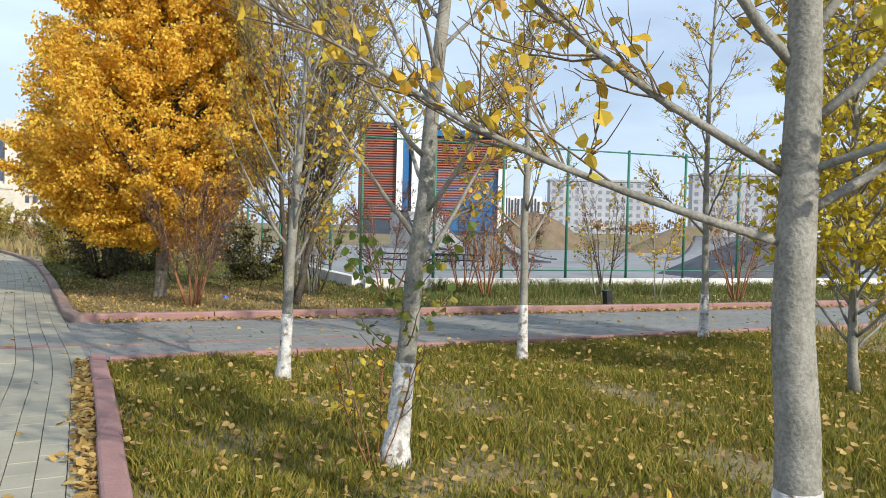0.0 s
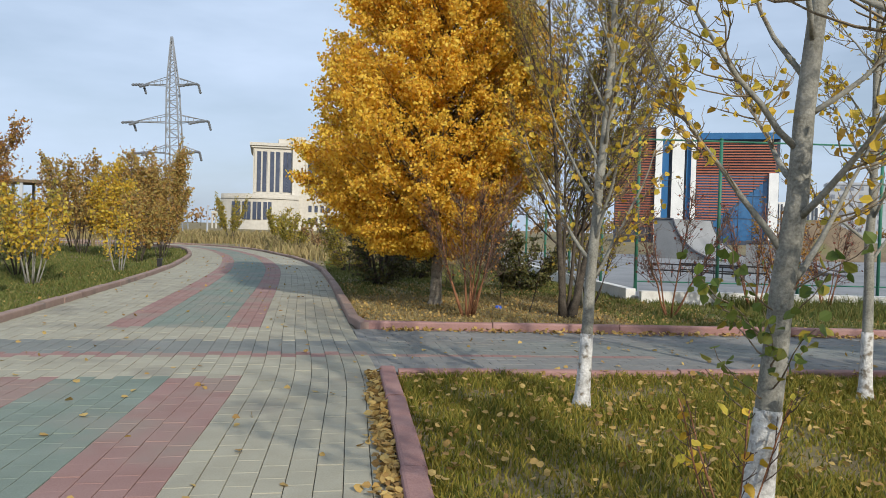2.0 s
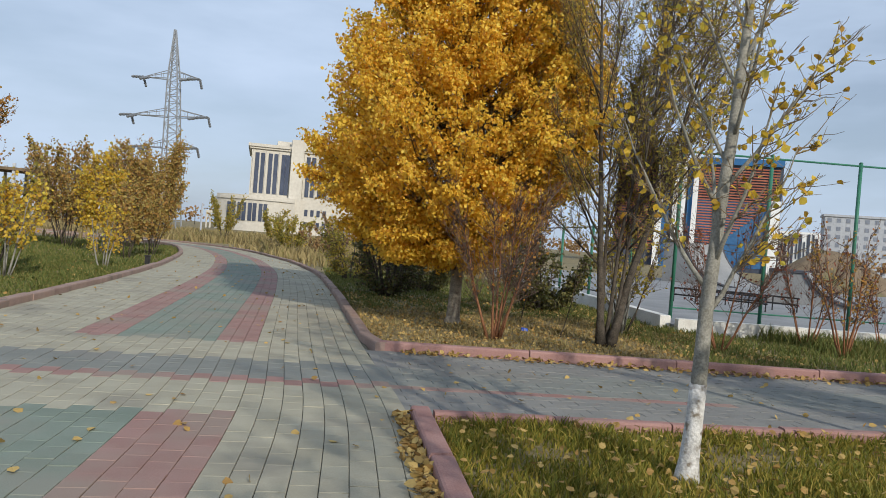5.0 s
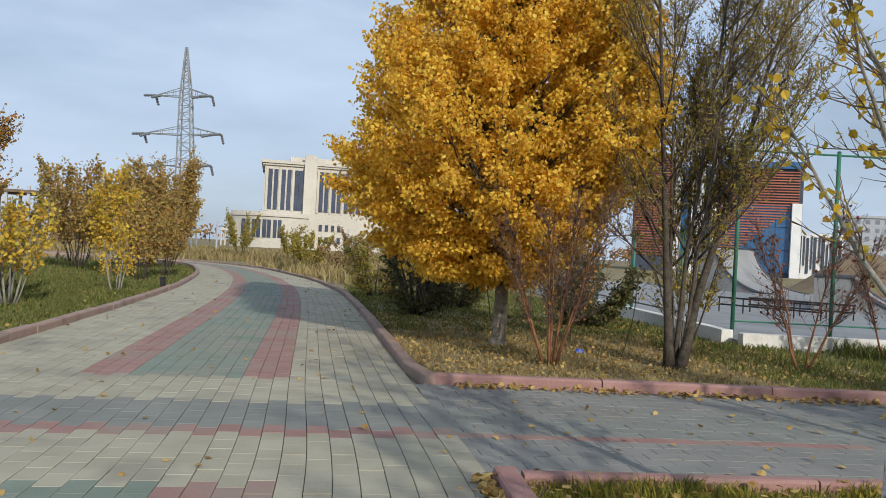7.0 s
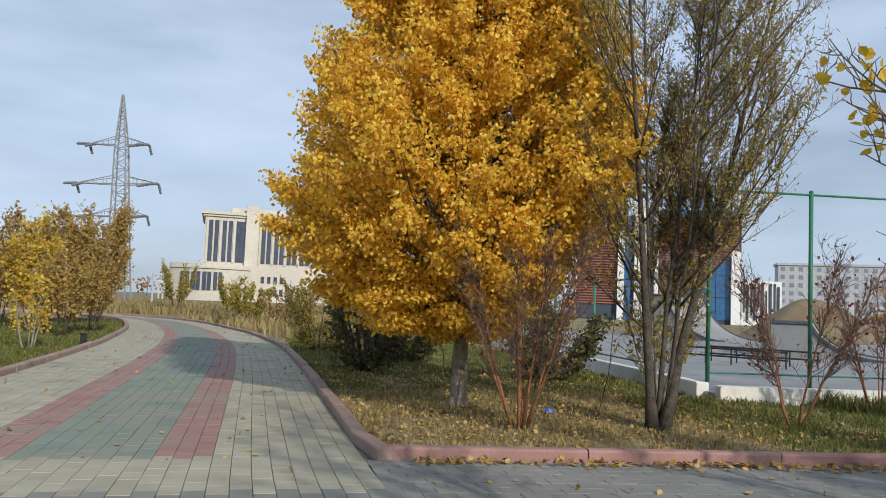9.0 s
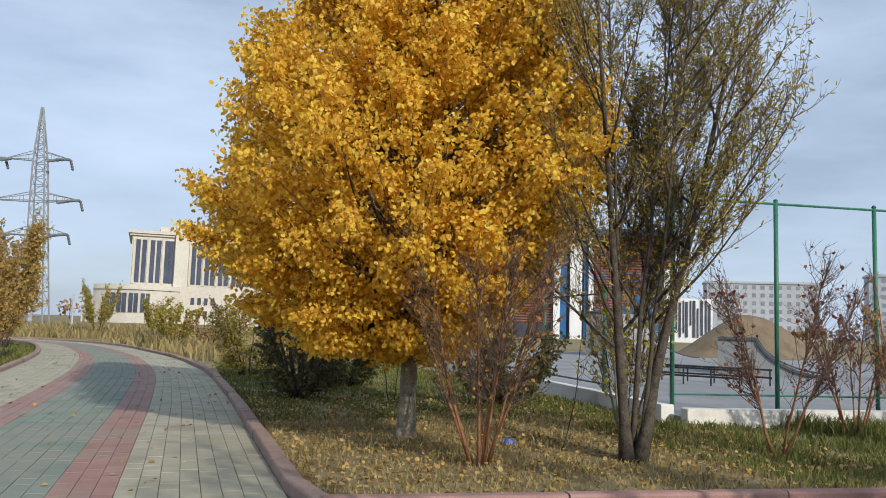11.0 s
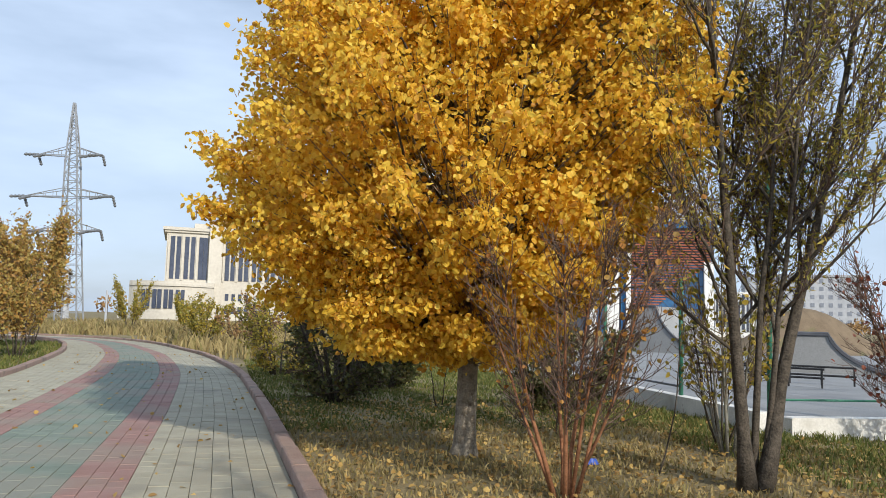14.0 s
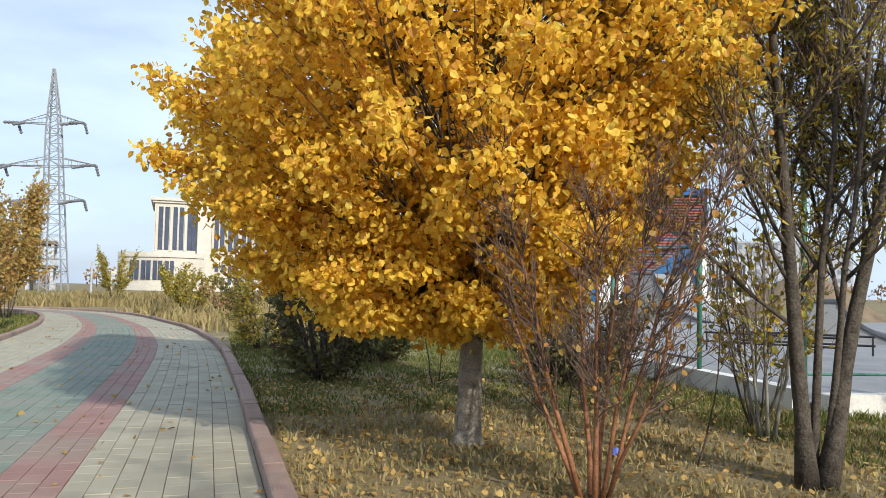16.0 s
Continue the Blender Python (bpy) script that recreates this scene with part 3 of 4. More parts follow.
def golden_tree():
    """The great golden tree: clumps of leaves on a dense rounded crown."""
    rng = np.random.RandomState(21)
    tree = thing("golden_tree", "large tree in dense golden autumn foliage with pale trunk", "tree", "", (2.36, 16.5, SOIL))
    height = 9.0
    zz = np.linspace(0, height * 0.92, 16)
    pts = np.c_[-0.008 * zz, 0.0 * zz, zz] + np.c_[np.cumsum(rng.normal(size=(16, 2)), axis=0) * 0.012, np.zeros(16)]
    trunk, limbs, twigs, crown = Geo(), Geo(), Geo(), Geo()
    fine_z = np.r_[0, 0.05, 0.12, 0.25, zz[1:]]
    tp = np.array([[np.interp(z, zz, pts[:, i]) for i in range(3)] for z in fine_z])
    trunk.tube(tp, np.interp(fine_z, [0, 0.12, 0.4, 1.5, height], [0.165, 0.125, 0.108, 0.10, 0.015]), 14)

    def reach(z):
        return float(np.interp(z, [0.9, 1.3, 1.9, 2.6, 3.6, 5.0, 6.5, 8.0, 9.0], [1.1, 2.15, 2.7, 2.8, 2.8, 2.45, 1.75, 0.9, 0.1]))

    spots, tips = [], []
    for i in range(1700):
        z = 0.98 + (height - 0.98) * rng.beta(1.1, 1.8)
        az = rng.uniform(0, 2 * np.pi)
        lump = 0.93 + 0.19 * noise.noise((1.6 * math.cos(az), 1.6 * math.sin(az), z * 0.9)) + 0.13 * noise.noise((5 * math.cos(az), 5 * math.sin(az), z * 2.7))
        lump = min(lump, 1.0)
        rad = reach(z) * (1 - 0.015 * math.cos(az)) * lump * (rng.uniform(0.12, 1.0) ** 0.36)
        rad *= 1 - max(math.cos(az + 0.3), 0.0) * float(np.interp(z, [1.1, 2.0, 2.9], [0.55, 0.35, 0.0]))
        tips.append(np.array([rad * math.cos(az), rad * math.sin(az), z + 0.08 * rad]))
    for i, tip in enumerate(tips):
        rad = math.hypot(tip[0], tip[1])
        zb = max(0.95, tip[2] - rad * rng.uniform(0.5, 0.95))
        base = np.array([np.interp(zb, zz, pts[:, 0]), np.interp(zb, zz, pts[:, 1]), zb])
        mid = (base + tip) / 2 + np.array([0, 0, 0.10 * rad])
        line = np.array([base, (base + mid) / 2 + rng.normal(size=3) * 0.04, mid, (mid + tip) / 2 + rng.normal(size=3) * 0.05, tip])
        r0 = (0.010 + 0.008 * rad * rng.uniform(0.4, 1.2)) * (1.0 if i % 12 == 0 else 0.45)
        (limbs if i % 12 == 0 else twigs).tube(line, np.linspace(r0, 0.004, 5), 5, False)
        # a spray of leaves along the outer half of each bough
        for s in rng.uniform(0.5, 1.0, size=30):
            spots.append(along(line, s) + rng.normal(size=3) * 0.06)
        way = (tip - mid) / max(np.linalg.norm(tip - mid), 1e-6)
        size = rng.uniform(0.13, 0.26)
        ball = rng.normal(size=(int(130 * (size / 0.23) ** 2), 3))
        ball *= (rng.uniform(size=(len(ball), 1)) ** 0.4) / np.linalg.norm(ball, axis=1, keepdims=True)
        ball = ball * np.array([1.0, 1.0, 0.62]) * size + np.outer(ball @ way, way) * size * 0.6
        spots.extend(tip - way * 0.1 + ball)
    crown.leaves(spots, 0.060, (0.42, 0.35), 0.10, rng=rng, down=0.55)
    part("trunk", trunk, M["bark_pale"], tree, "pale fissured trunk", smooth=True)
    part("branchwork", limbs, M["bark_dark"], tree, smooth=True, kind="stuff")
    part("twigwork", twigs, M["twig"], tree, kind="stuff")
    part("crown", crown, M["leaf_gold"], tree, kind="stuff")


golden_tree()


def willow():
    rng = np.random.RandomState(31)
    tree = thing("willow_tree", "many-stemmed dark-barked willow with thin olive leaves", "tree", "", (4.42, 14.5, SOIL))
    stems, limbs, twigs, crown = [], Geo(), Geo(), Geo()
    spots = []
    for az, up, ln, r, b in ((165, 87, 7.4, 0.062, (-0.07, 0)), (5, 74, 7.2, 0.068, (0.07, -0.02)), (15, 83, 6.8, 0.036, (0.03, 0.08)), (80, 82, 6.0, 0.036, (-0.02, 0.1)), (-25, 84, 6.5, 0.032, (0.09, 0.05))):
        pts = limb_points((*b, 0), radians(az), radians(up), ln, 16, rng, 0.035, 0.0)
        s = Geo()
        s.tube(pts, np.interp(np.linspace(0, 1, 17), [0, 0.05, 0.4, 1], [r * 1.5, r * 0.95, r * 0.52, 0.007]), 10)
        stems.append(s)
        for q in np.linspace(0.20, 0.97, 22):
            base = along(pts, q)
            a = radians(az + 20) + rng.uniform(-1.7, 1.7) if az != 160 else rng.uniform(0, 2 * np.pi)
            lp = limb_points(base, a, radians(rng.uniform(38, 64)), (2.7 - 1.5 * q) * rng.uniform(0.7, 1.15), 7, rng, 0.06, 0.2)
            grow(limbs, twigs, spots, lp, 0.009 + 0.013 * (1 - q), rng, 0.75, 12, 4, 0.05, 0.10, 0.85)
    spots = np.array(spots)
    spots = spots[rng.uniform(size=len(spots)) < 0.62]
    crown.leaves(spots, 0.072, (0.13, 0.10), 0.03, rng=rng, down=-0.1)
    for s in stems:
        part("stem", s, M["bark_dark"], tree, "dark furrowed stem", smooth=True)
    part("branchwork", limbs, M["bark_dark"], tree, smooth=True, kind="stuff")
    part("twigwork", twigs, M["twig_dark"], tree, kind="stuff")
    part("crown", crown, M["leaf_willow"], tree, kind="stuff")


willow()


def shrub(name, at, height, spread, stems, seed, label, leaf, keep, bark="bark_red", leaf_size=0.05, stem_r=0.022, group="", twigs_per_m=9, base=0.06, fine=2, shape=(0.42, 0.36), gap=0.07, start=0.25, rise=0.7):
    """A many-stemmed bush: each stem is its own limb from the ground."""
    rng = np.random.RandomState(seed)
    bush = thing(name, label, "bush", group, (at[0], at[1], SOIL))
    limbs, twigs, crown, spots = Geo(), Geo(), Geo(), []
    for i in range(stems):
        az = i * 2 * math.pi / stems + rng.uniform(-0.4, 0.4)
        pts = limb_points((base * math.cos(az), base * math.sin(az), 0), az, math.atan2(height, spread * rng.uniform(0.5, 1.1)), height * rng.uniform(0.8, 1.1), 7, rng, 0.07, 0.1)
        grow(limbs, twigs, spots, pts, stem_r * rng.uniform(0.7, 1.1), rng, height * 0.26, twigs_per_m, fine, gap, start, rise)
    spots = np.array(spots)
    spots = spots[rng.uniform(size=len(spots)) < keep]
    if len(spots):
        crown.leaves(spots, leaf_size, shape, rng=rng, down=0.2)
        part("crown", crown, M[leaf], bush, kind="stuff")
    part("branchwork", limbs, M[bark], bush, smooth=True, kind="stuff")
    part("twigwork", twigs, M["twig_dark" if bark != "bark_grey" else "twig"], bush, kind="stuff")
    return bush


shrub("bare_shrub", (2.62, 14.5), 2.3, 1.15, 8, 41, "bare red-stemmed shrub with a few brown leaves", "leaf_orange", 0.09, stem_r=0.021, twigs_per_m=20, fine=5, base=0.10)
shrub("small_tree", (6.38, 14.5), 2.3, 1.2, 4, 42, "small bare tree, forked dark-red trunk, few leaves", "leaf_red", 0.10, "bark_red", stem_r=0.024, group="bare shrubs by the fence", twigs_per_m=20, fine=5)
shrub("bare_shrub", (8.9, 15.9), 2.1, 0.9, 6, 43, "bare shrub with dull-red leaf remnants", "leaf_red", 0.12, group="bare shrubs by the fence", twigs_per_m=16, stem_r=0.018, fine=3)
shrub("bare_shrub", (5.35, 16.2), 2.2, 0.8, 6, 44, "thin-stemmed shrub with olive leaves beside the willow", "leaf_willow", 0.35, "bark_grey", group="bare shrubs by the fence", leaf_size=0.07)
shrub("bare_shrub", (5.75, 16.9), 2.0, 0.7, 7, 72, "thin many-stemmed shrub against the low wall", "leaf_willow", 0.2, "bark_dark", group="bare shrubs by the fence", leaf_size=0.06, stem_r=0.016, twigs_per_m=14, fine=3)
shrub("bare_shrub", (10.6, 16.0), 1.9, 0.8, 6, 73, "bare shrub with a few dull-red leaves by the fence", "leaf_red", 0.15, group="bare shrubs by the fence", stem_r=0.016, twigs_per_m=14, fine=3)
shrub("orange_shrub", (8.86, 14.8), 2.1, 0.8, 7, 45, "shrub with rust-orange leaves near the fence", "leaf_orange", 0.5, group="bare shrubs by the fence")
shrub("bare_shrub", (12.3, 15.0), 2.5, 0.9, 5, 46, "dark bare shrub with red leaf remnants", "leaf_red", 0.12, "bark_dark", group="bare shrubs by the fence")
shrub("yellow_sapling", (12.4, 13.4), 2.6, 0.5, 2, 47, "yellow-leaved sapling in the grass", "leaf_yellow", 0.6, "bark_grey", leaf_size=0.07, group="saplings")
shrub("bare_shrub", (13.9, 12.5), 2.3, 0.8, 8, 48, "reddish bare shrub at the path's end", "leaf_brown", 0.25, group="bare shrubs by the fence")
shrub("yellow_sapling", (11.2, 13.9), 2.2, 0.4, 2, 49, "thin sapling with olive-yellow leaves", "leaf_willow", 0.5, "bark_grey", leaf_size=0.07, group="saplings")
shrub("seedling", (2.18, 2.42), 0.5, 0.3, 3, 70, "small seedling with orange-yellow leaves in the lawn", "leaf_yellow", 0.5, "bark_red", 0.065, 0.006, "seedlings", 14, 0.02, 1, gap=0.1)
shrub("seedling", (1.95, 4.55), 0.75, 0.35, 4, 71, "orange-leaved sprouts at the foot of a tree", "leaf_yellow", 0.4, "bark_red", 0.065, 0.006, "seedlings", 12, 0.04, 1, gap=0.1)
# dark growth in the golden tree's shade
shrub("dark_bush", (1.72, 21.8), 2.1, 1.2, 11, 51, "dark green bush in the shade of the golden tree", "leaf_dark", 0.55, "bark_dark", 0.07, 0.05, "dark bushes", 17, 0.14, 3, gap=0.05, start=0.04, rise=0.15)
shrub("dark_bush", (3.0, 24.5), 2.0, 1.5, 10, 52, "dark green bush behind the golden tree", "leaf_dark", 0.95, "bark_dark", 0.07, 0.03, "dark bushes", 26, 0.2, 3, gap=0.05, start=0.04, rise=0.15)
shrub("dark_bush", (5.3, 20.6), 1.6, 1.4, 11, 53, "low dark green bush by the sports ground", "leaf_dark", 0.95, "bark_dark", 0.07, 0.03, "dark bushes", 26, 0.2, 3, gap=0.05, start=0.04, rise=0.15)
shrub("dark_bush", (1.2, 28.0), 2.0, 1.3, 10, 54, "olive-green bush beside the bend", "leaf_willow", 0.6, "bark_dark", 0.07, 0.03, "dark bushes", 22, 0.2, 3, gap=0.06, start=0.06, rise=0.2)
for i, (x, y) in enumerate(((4.0, 18.0), (3.3, 21.0), (4.6, 24.5), (5.6, 22.0), (3.9, 15.3))):
    shrub("thin_sapling", (x, y), 1.4, 0.25, 1 + i % 2, 60 + i, "thin dark sapling stem in the shade", "leaf_dark", 0.2, "bark_dark", 0.06, 0.014, "thin saplings", 5, 0.05, 1)

# growth on the far side of the promenade
for i, (x, y, h, sp, n, leaf, lab) in enumerate((
        (-6.3, 20.2, 2.1, 0.8, 7, "leaf_yellow", "yellow sapling thicket beside the promenade"),
        (-7.4, 22.6, 2.3, 1.2, 9, "leaf_willow", "olive-green bush in the grass"),
        (-5.6, 25.4, 1.5, 0.4, 4, "leaf_yellow", "thin yellow sapling beside the kerb"),
        (-10.6, 26.5, 4.6, 2.4, 14, "leaf_orange", "large rust-orange bush tree"),
        (-14.5, 29.0, 4.6, 2.6, 14, "leaf_orange", "large rust-brown bush tree"),
        (-6.2, 31.0, 2.3, 0.7, 6, "leaf_mixed", "pale yellow-brown sapling clump in the grass"),
        (-7.6, 33.5, 3.3, 1.0, 7, "leaf_yellow", "bright yellow young tree in the grass"),
        (-5.9, 33.8, 2.6, 0.8, 6, "leaf_mixed", "rust-yellow young tree by the kerb"),
        (-9.6, 36.6, 3.8, 1.3, 8, "leaf_mixed", "golden-brown young tree in the field"),
        (-8.0, 39.6, 4.2, 1.4, 9, "leaf_mixed", "rust-leaved young tree by the bend"),
        (-7.3, 42.2, 4.6, 1.5, 9, "leaf_mixed", "olive and rust young tree by the bend"),
        (-12.0, 44.0, 3.6, 1.8, 9, "leaf_brown", "dry brown bush in the field"),
        (-16.0, 41.0, 4.0, 2.2, 10, "leaf_orange", "rust-brown bush in the field"),
        (-20.0, 38.0, 4.4, 2.4, 10, "leaf_brown", "brown bush in the field"),
        (-1.0, 45.0, 2.1, 1.3, 8, "leaf_willow", "olive bush beside the bend"),
        (0.6, 43.0, 1.6, 1.2, 8, "leaf_brown", "dry brown bush beside the bend"),
        (-6.3, 66.0, 3.2, 1.1, 6, "leaf_willow", "pale young tree in the far field"),
        (-2.2, 60.0, 2.6, 1.4, 7, "leaf_willow", "dull green bush in the far field"),
        (1.8, 52.0, 2.4, 1.8, 8, "leaf_brown", "dry bush in the far field"))):
    shrub("roadside_bush", (x, y), h, sp, n, 80 + i, lab, leaf, 0.85 if leaf != "leaf_brown" else 0.5, "bark_grey" if leaf in ("leaf_lemon", "leaf_yellow") else "bark_dark", 0.085 if y < 30 else 0.11, 0.025, "bushes across the promenade", 13, 0.12, 3, gap=0.09)
for i, (x, y) in enumerate(((-9.0, 18.0), (-13.0, 22.0))):
    shrub("roadside_bush", (x, y), 2.4, 1.3, 9, 120 + i, "olive-green bush in the grass", "leaf_willow", 0.7, "bark_grey", 0.09, 0.03, "bushes across the promenade", 9, 0.12, 3, gap=0.09)

# far belt of trees on the horizon
rng = np.random.RandomState(7)
g, t = Geo(), Geo()
cl = []
for i in range(170):
    x, y = rng.uniform(-260, 260), rng.uniform(215, 330)
    h = rng.uniform(3.0, 7.0)
    t.beam((x, y, SOIL), (x, y, h), 0.12)
    k = rng.normal(size=(70, 3)) * np.array([1.9, 1.9, h * 0.2]) + np.array([x, y, h * 0.62])
    k[:, 2] = np.maximum(k[:, 2], 0.3)
    cl.append(k)
g.leaves(np.concatenate(cl), 1.1, rng=rng)
far = thing("far_trees", "hazy belt of autumn trees on the horizon", "trees", kind="stuff")
part("crowns", g, M["leaf_brown"], far, kind="stuff")
part("trunks", t, M["bark_dark"], far, kind="stuff")

# ---- sports ground ----
A, B, C = np.array((7.05, 17.45)), np.array((34.0, 13.8)), np.array((9.4, 52.0))
D = B + C - A
g = Geo()
g.prism([A, B, D, C], SOIL, 0.10)
solid("sports_ground", g, M["concrete"], "pale concrete slab of the skate ground", "skate ground", kind="structure")


def low_wall(p, q, h, t=0.22):
    d = (q - p) / np.linalg.norm(q - p)
    n = np.array([d[1], -d[0]]) * t
    g = Geo()
    g.prism([p, q, q + n, p + n], SOIL, h, 0.015)
    return solid("low_wall", g, M["wall_white"], "low whitewashed concrete wall round the skate ground", "wall", kind="structure")


low_wall(A, B, 0.24)
low_wall(C, A + np.array((0.02, 0.22)), 0.26)


def fence(name, p, q, h, gap, rails, label):
    d = q - p
    ln = np.linalg.norm(d)
    f = thing(name, label, "fence")
    post = Geo()
    post.tube([(0, 0, 0.2), (0, 0, h)], [0.038, 0.038], 8)
    post.tube([(0, 0, h), (0, 0, h + 0.03)], [0.045, 0.02], 8)
    me = post.mesh("post", M["fence_green"], True)
    for s in np.arange(0, ln + 0.01, gap):
        ob = new("post", me)
        ob.parent = f
        ob.location = (*(p + d * s / ln), 0)
    for z, r, mt in rails:
        g = Geo()
        g.beam((*p, z), (*q, z), r, 6)
        part("rail", g, M[mt], f)
    return f


fence("tall_fence", A + (0.05, 0.32), B + (0, 0.36), 3.65, 1.85, ((3.6, 0.022, "fence_green"), (0.42, 0.018, "fence_green")), "tall green steel ball fence on the low wall")
fence("side_fence", A + (0.1, 2.6), C + (0.1, 0), 2.15, 3.2, ((2.1, 0.02, "black"), (0.40, 0.02, "black")), "green fence posts with dark rails along the wall")


def quarter_pipe(at, turn, width, run, rise, label):
    """A ramp whose face curves up to a deck, with dark sides."""
    th = thing("skate_ramp", label, "skate ramp", "skate ramps", (*at, 0.10), turn)
    k = 12
    prof = [(run * math.sin(a), rise * (1 - math.cos(a))) for a in np.linspace(0, math.pi / 2 * 0.86, k)]
    prof.append((prof[-1][0] + 1.2, prof[-1][1]))
    face, side = Geo(), Geo()
    vs = [(x, y, z) for x, z in prof for y in (0, width)]
    face.add(vs, [(2 * i, 2 * i + 2, 2 * i + 3, 2 * i + 1) for i in range(len(prof) - 1)])
    for y in (0.0, width):
        poly = [(x, y, z - 0.012) for x, z in prof] + [(prof[-1][0], y, 0)]
        side.add(poly, [tuple(range(len(poly)))])
        edge = Geo()
        edge.tube([(x, y, z) for x, z in prof], [0.07] * len(prof), 5)
        part("edge", edge, M["dark_side"], th, "dark steel edge")
    back = prof[-1]
    side.add([(back[0], 0, 0), (back[0], width, 0), (back[0], width, back[1]), (back[0], 0, back[1])], [(0, 1, 2, 3)])
    part("riding_face", face, M["concrete"], th, smooth=False)
    part("sides", side, M["concrete"], th)
    return th


quarter_pipe((26.0, 43.6), 125, 4.6, 3.3, 2.9, "grey curved concrete quarter-pipe ramp with dark edges")
quarter_pipe((21.4, 29.6), 140, 3.2, 2.4, 1.5, "low grey concrete quarter-pipe with a dark curved edge")
quarter_pipe((29.0, 26.0), 20, 3.5, 3.0, 1.5, "low grey skate ramp with dark edge")

th = thing("pyramid_ramp", "dark blue-grey sloping skate wedge by the fence", "skate ramp", "skate ramps", (21.0, 18.2, 0.10), -9)
g = Geo()
g.add([(-2.6, -1, 0), (3.4, -1, 0), (3.4, 1.6, 0), (-2.6, 1.6, 0), (0.2, -0.6, 1.15), (2.8, -0.6, 1.15), (2.8, 1.2, 1.15), (0.2, 1.2, 1.15)],
      [(0, 1, 5, 4), (1, 2, 6, 5), (2, 3, 7, 6), (3, 0, 4, 7), (4, 5, 6, 7)])
part("slopes", g, M["dark_side"], th)


def mound(at, rx, ry, h, seed):
    g = Geo()
    vs, fs = [], []
    n1, n2 = 10, 28
    for i in range(n1 + 1):
        q = i / n1
        for j in range(n2):
            a = 2 * math.pi * j / n2
            k = 1 + 0.18 * noise.noise((math.cos(a) * 1.5 + seed, math.sin(a) * 1.5, 0))
            vs.append((rx * q * k * math.cos(a), ry * q * k * math.sin(a), h * (0.5 + 0.5 * math.cos(math.pi * q)) + 0.12 * noise.noise((3 * q * math.cos(a), 3 * q * math.sin(a), seed)) * (1 - q)))
    for i in range(n1):
        fs += [(i * n2 + j, i * n2 + (j + 1) % n2, (i + 1) * n2 + (j + 1) % n2, (i + 1) * n2 + j) for j in range(n2)]
    g.add(vs, fs)
    solid("earth_mound", g, M["dirt"], "brown earth bank behind the skate ramps", "mound", "earth mounds", smooth=True, at=(*at, SOIL - 0.02))


mound((31.5, 46.5), 6.5, 3.0, 2.7, 1)
mound((41.0, 41.0), 7.5, 3.0, 2.0, 5)
mound((46.0, 38.0), 7.0, 3.0, 1.8, 8)


def grind_rail(at, turn, ln, label):
    th = thing("grind_rail", label, "rail", "grind rails", (*at, 0.10), turn)
    for z in (0.42, 0.22):
        g = Geo()
        g.beam((0, 0, z), (ln, 0, z), 0.028, 6)
        part("bar", g, M["black"], th)
    for x in np.linspace(0.05, ln - 0.05, 5):
        g = Geo()
        g.beam((x, 0, 0), (x, 0, 0.42), 0.022, 6)
        part("post", g, M["black"], th)


grind_rail((11.0, 25.6), -52, 2.9, "low black steel grind rail on the concrete")
grind_rail((12.2, 26.0), -48, 2.9, "black steel grind rail further in on the slab")


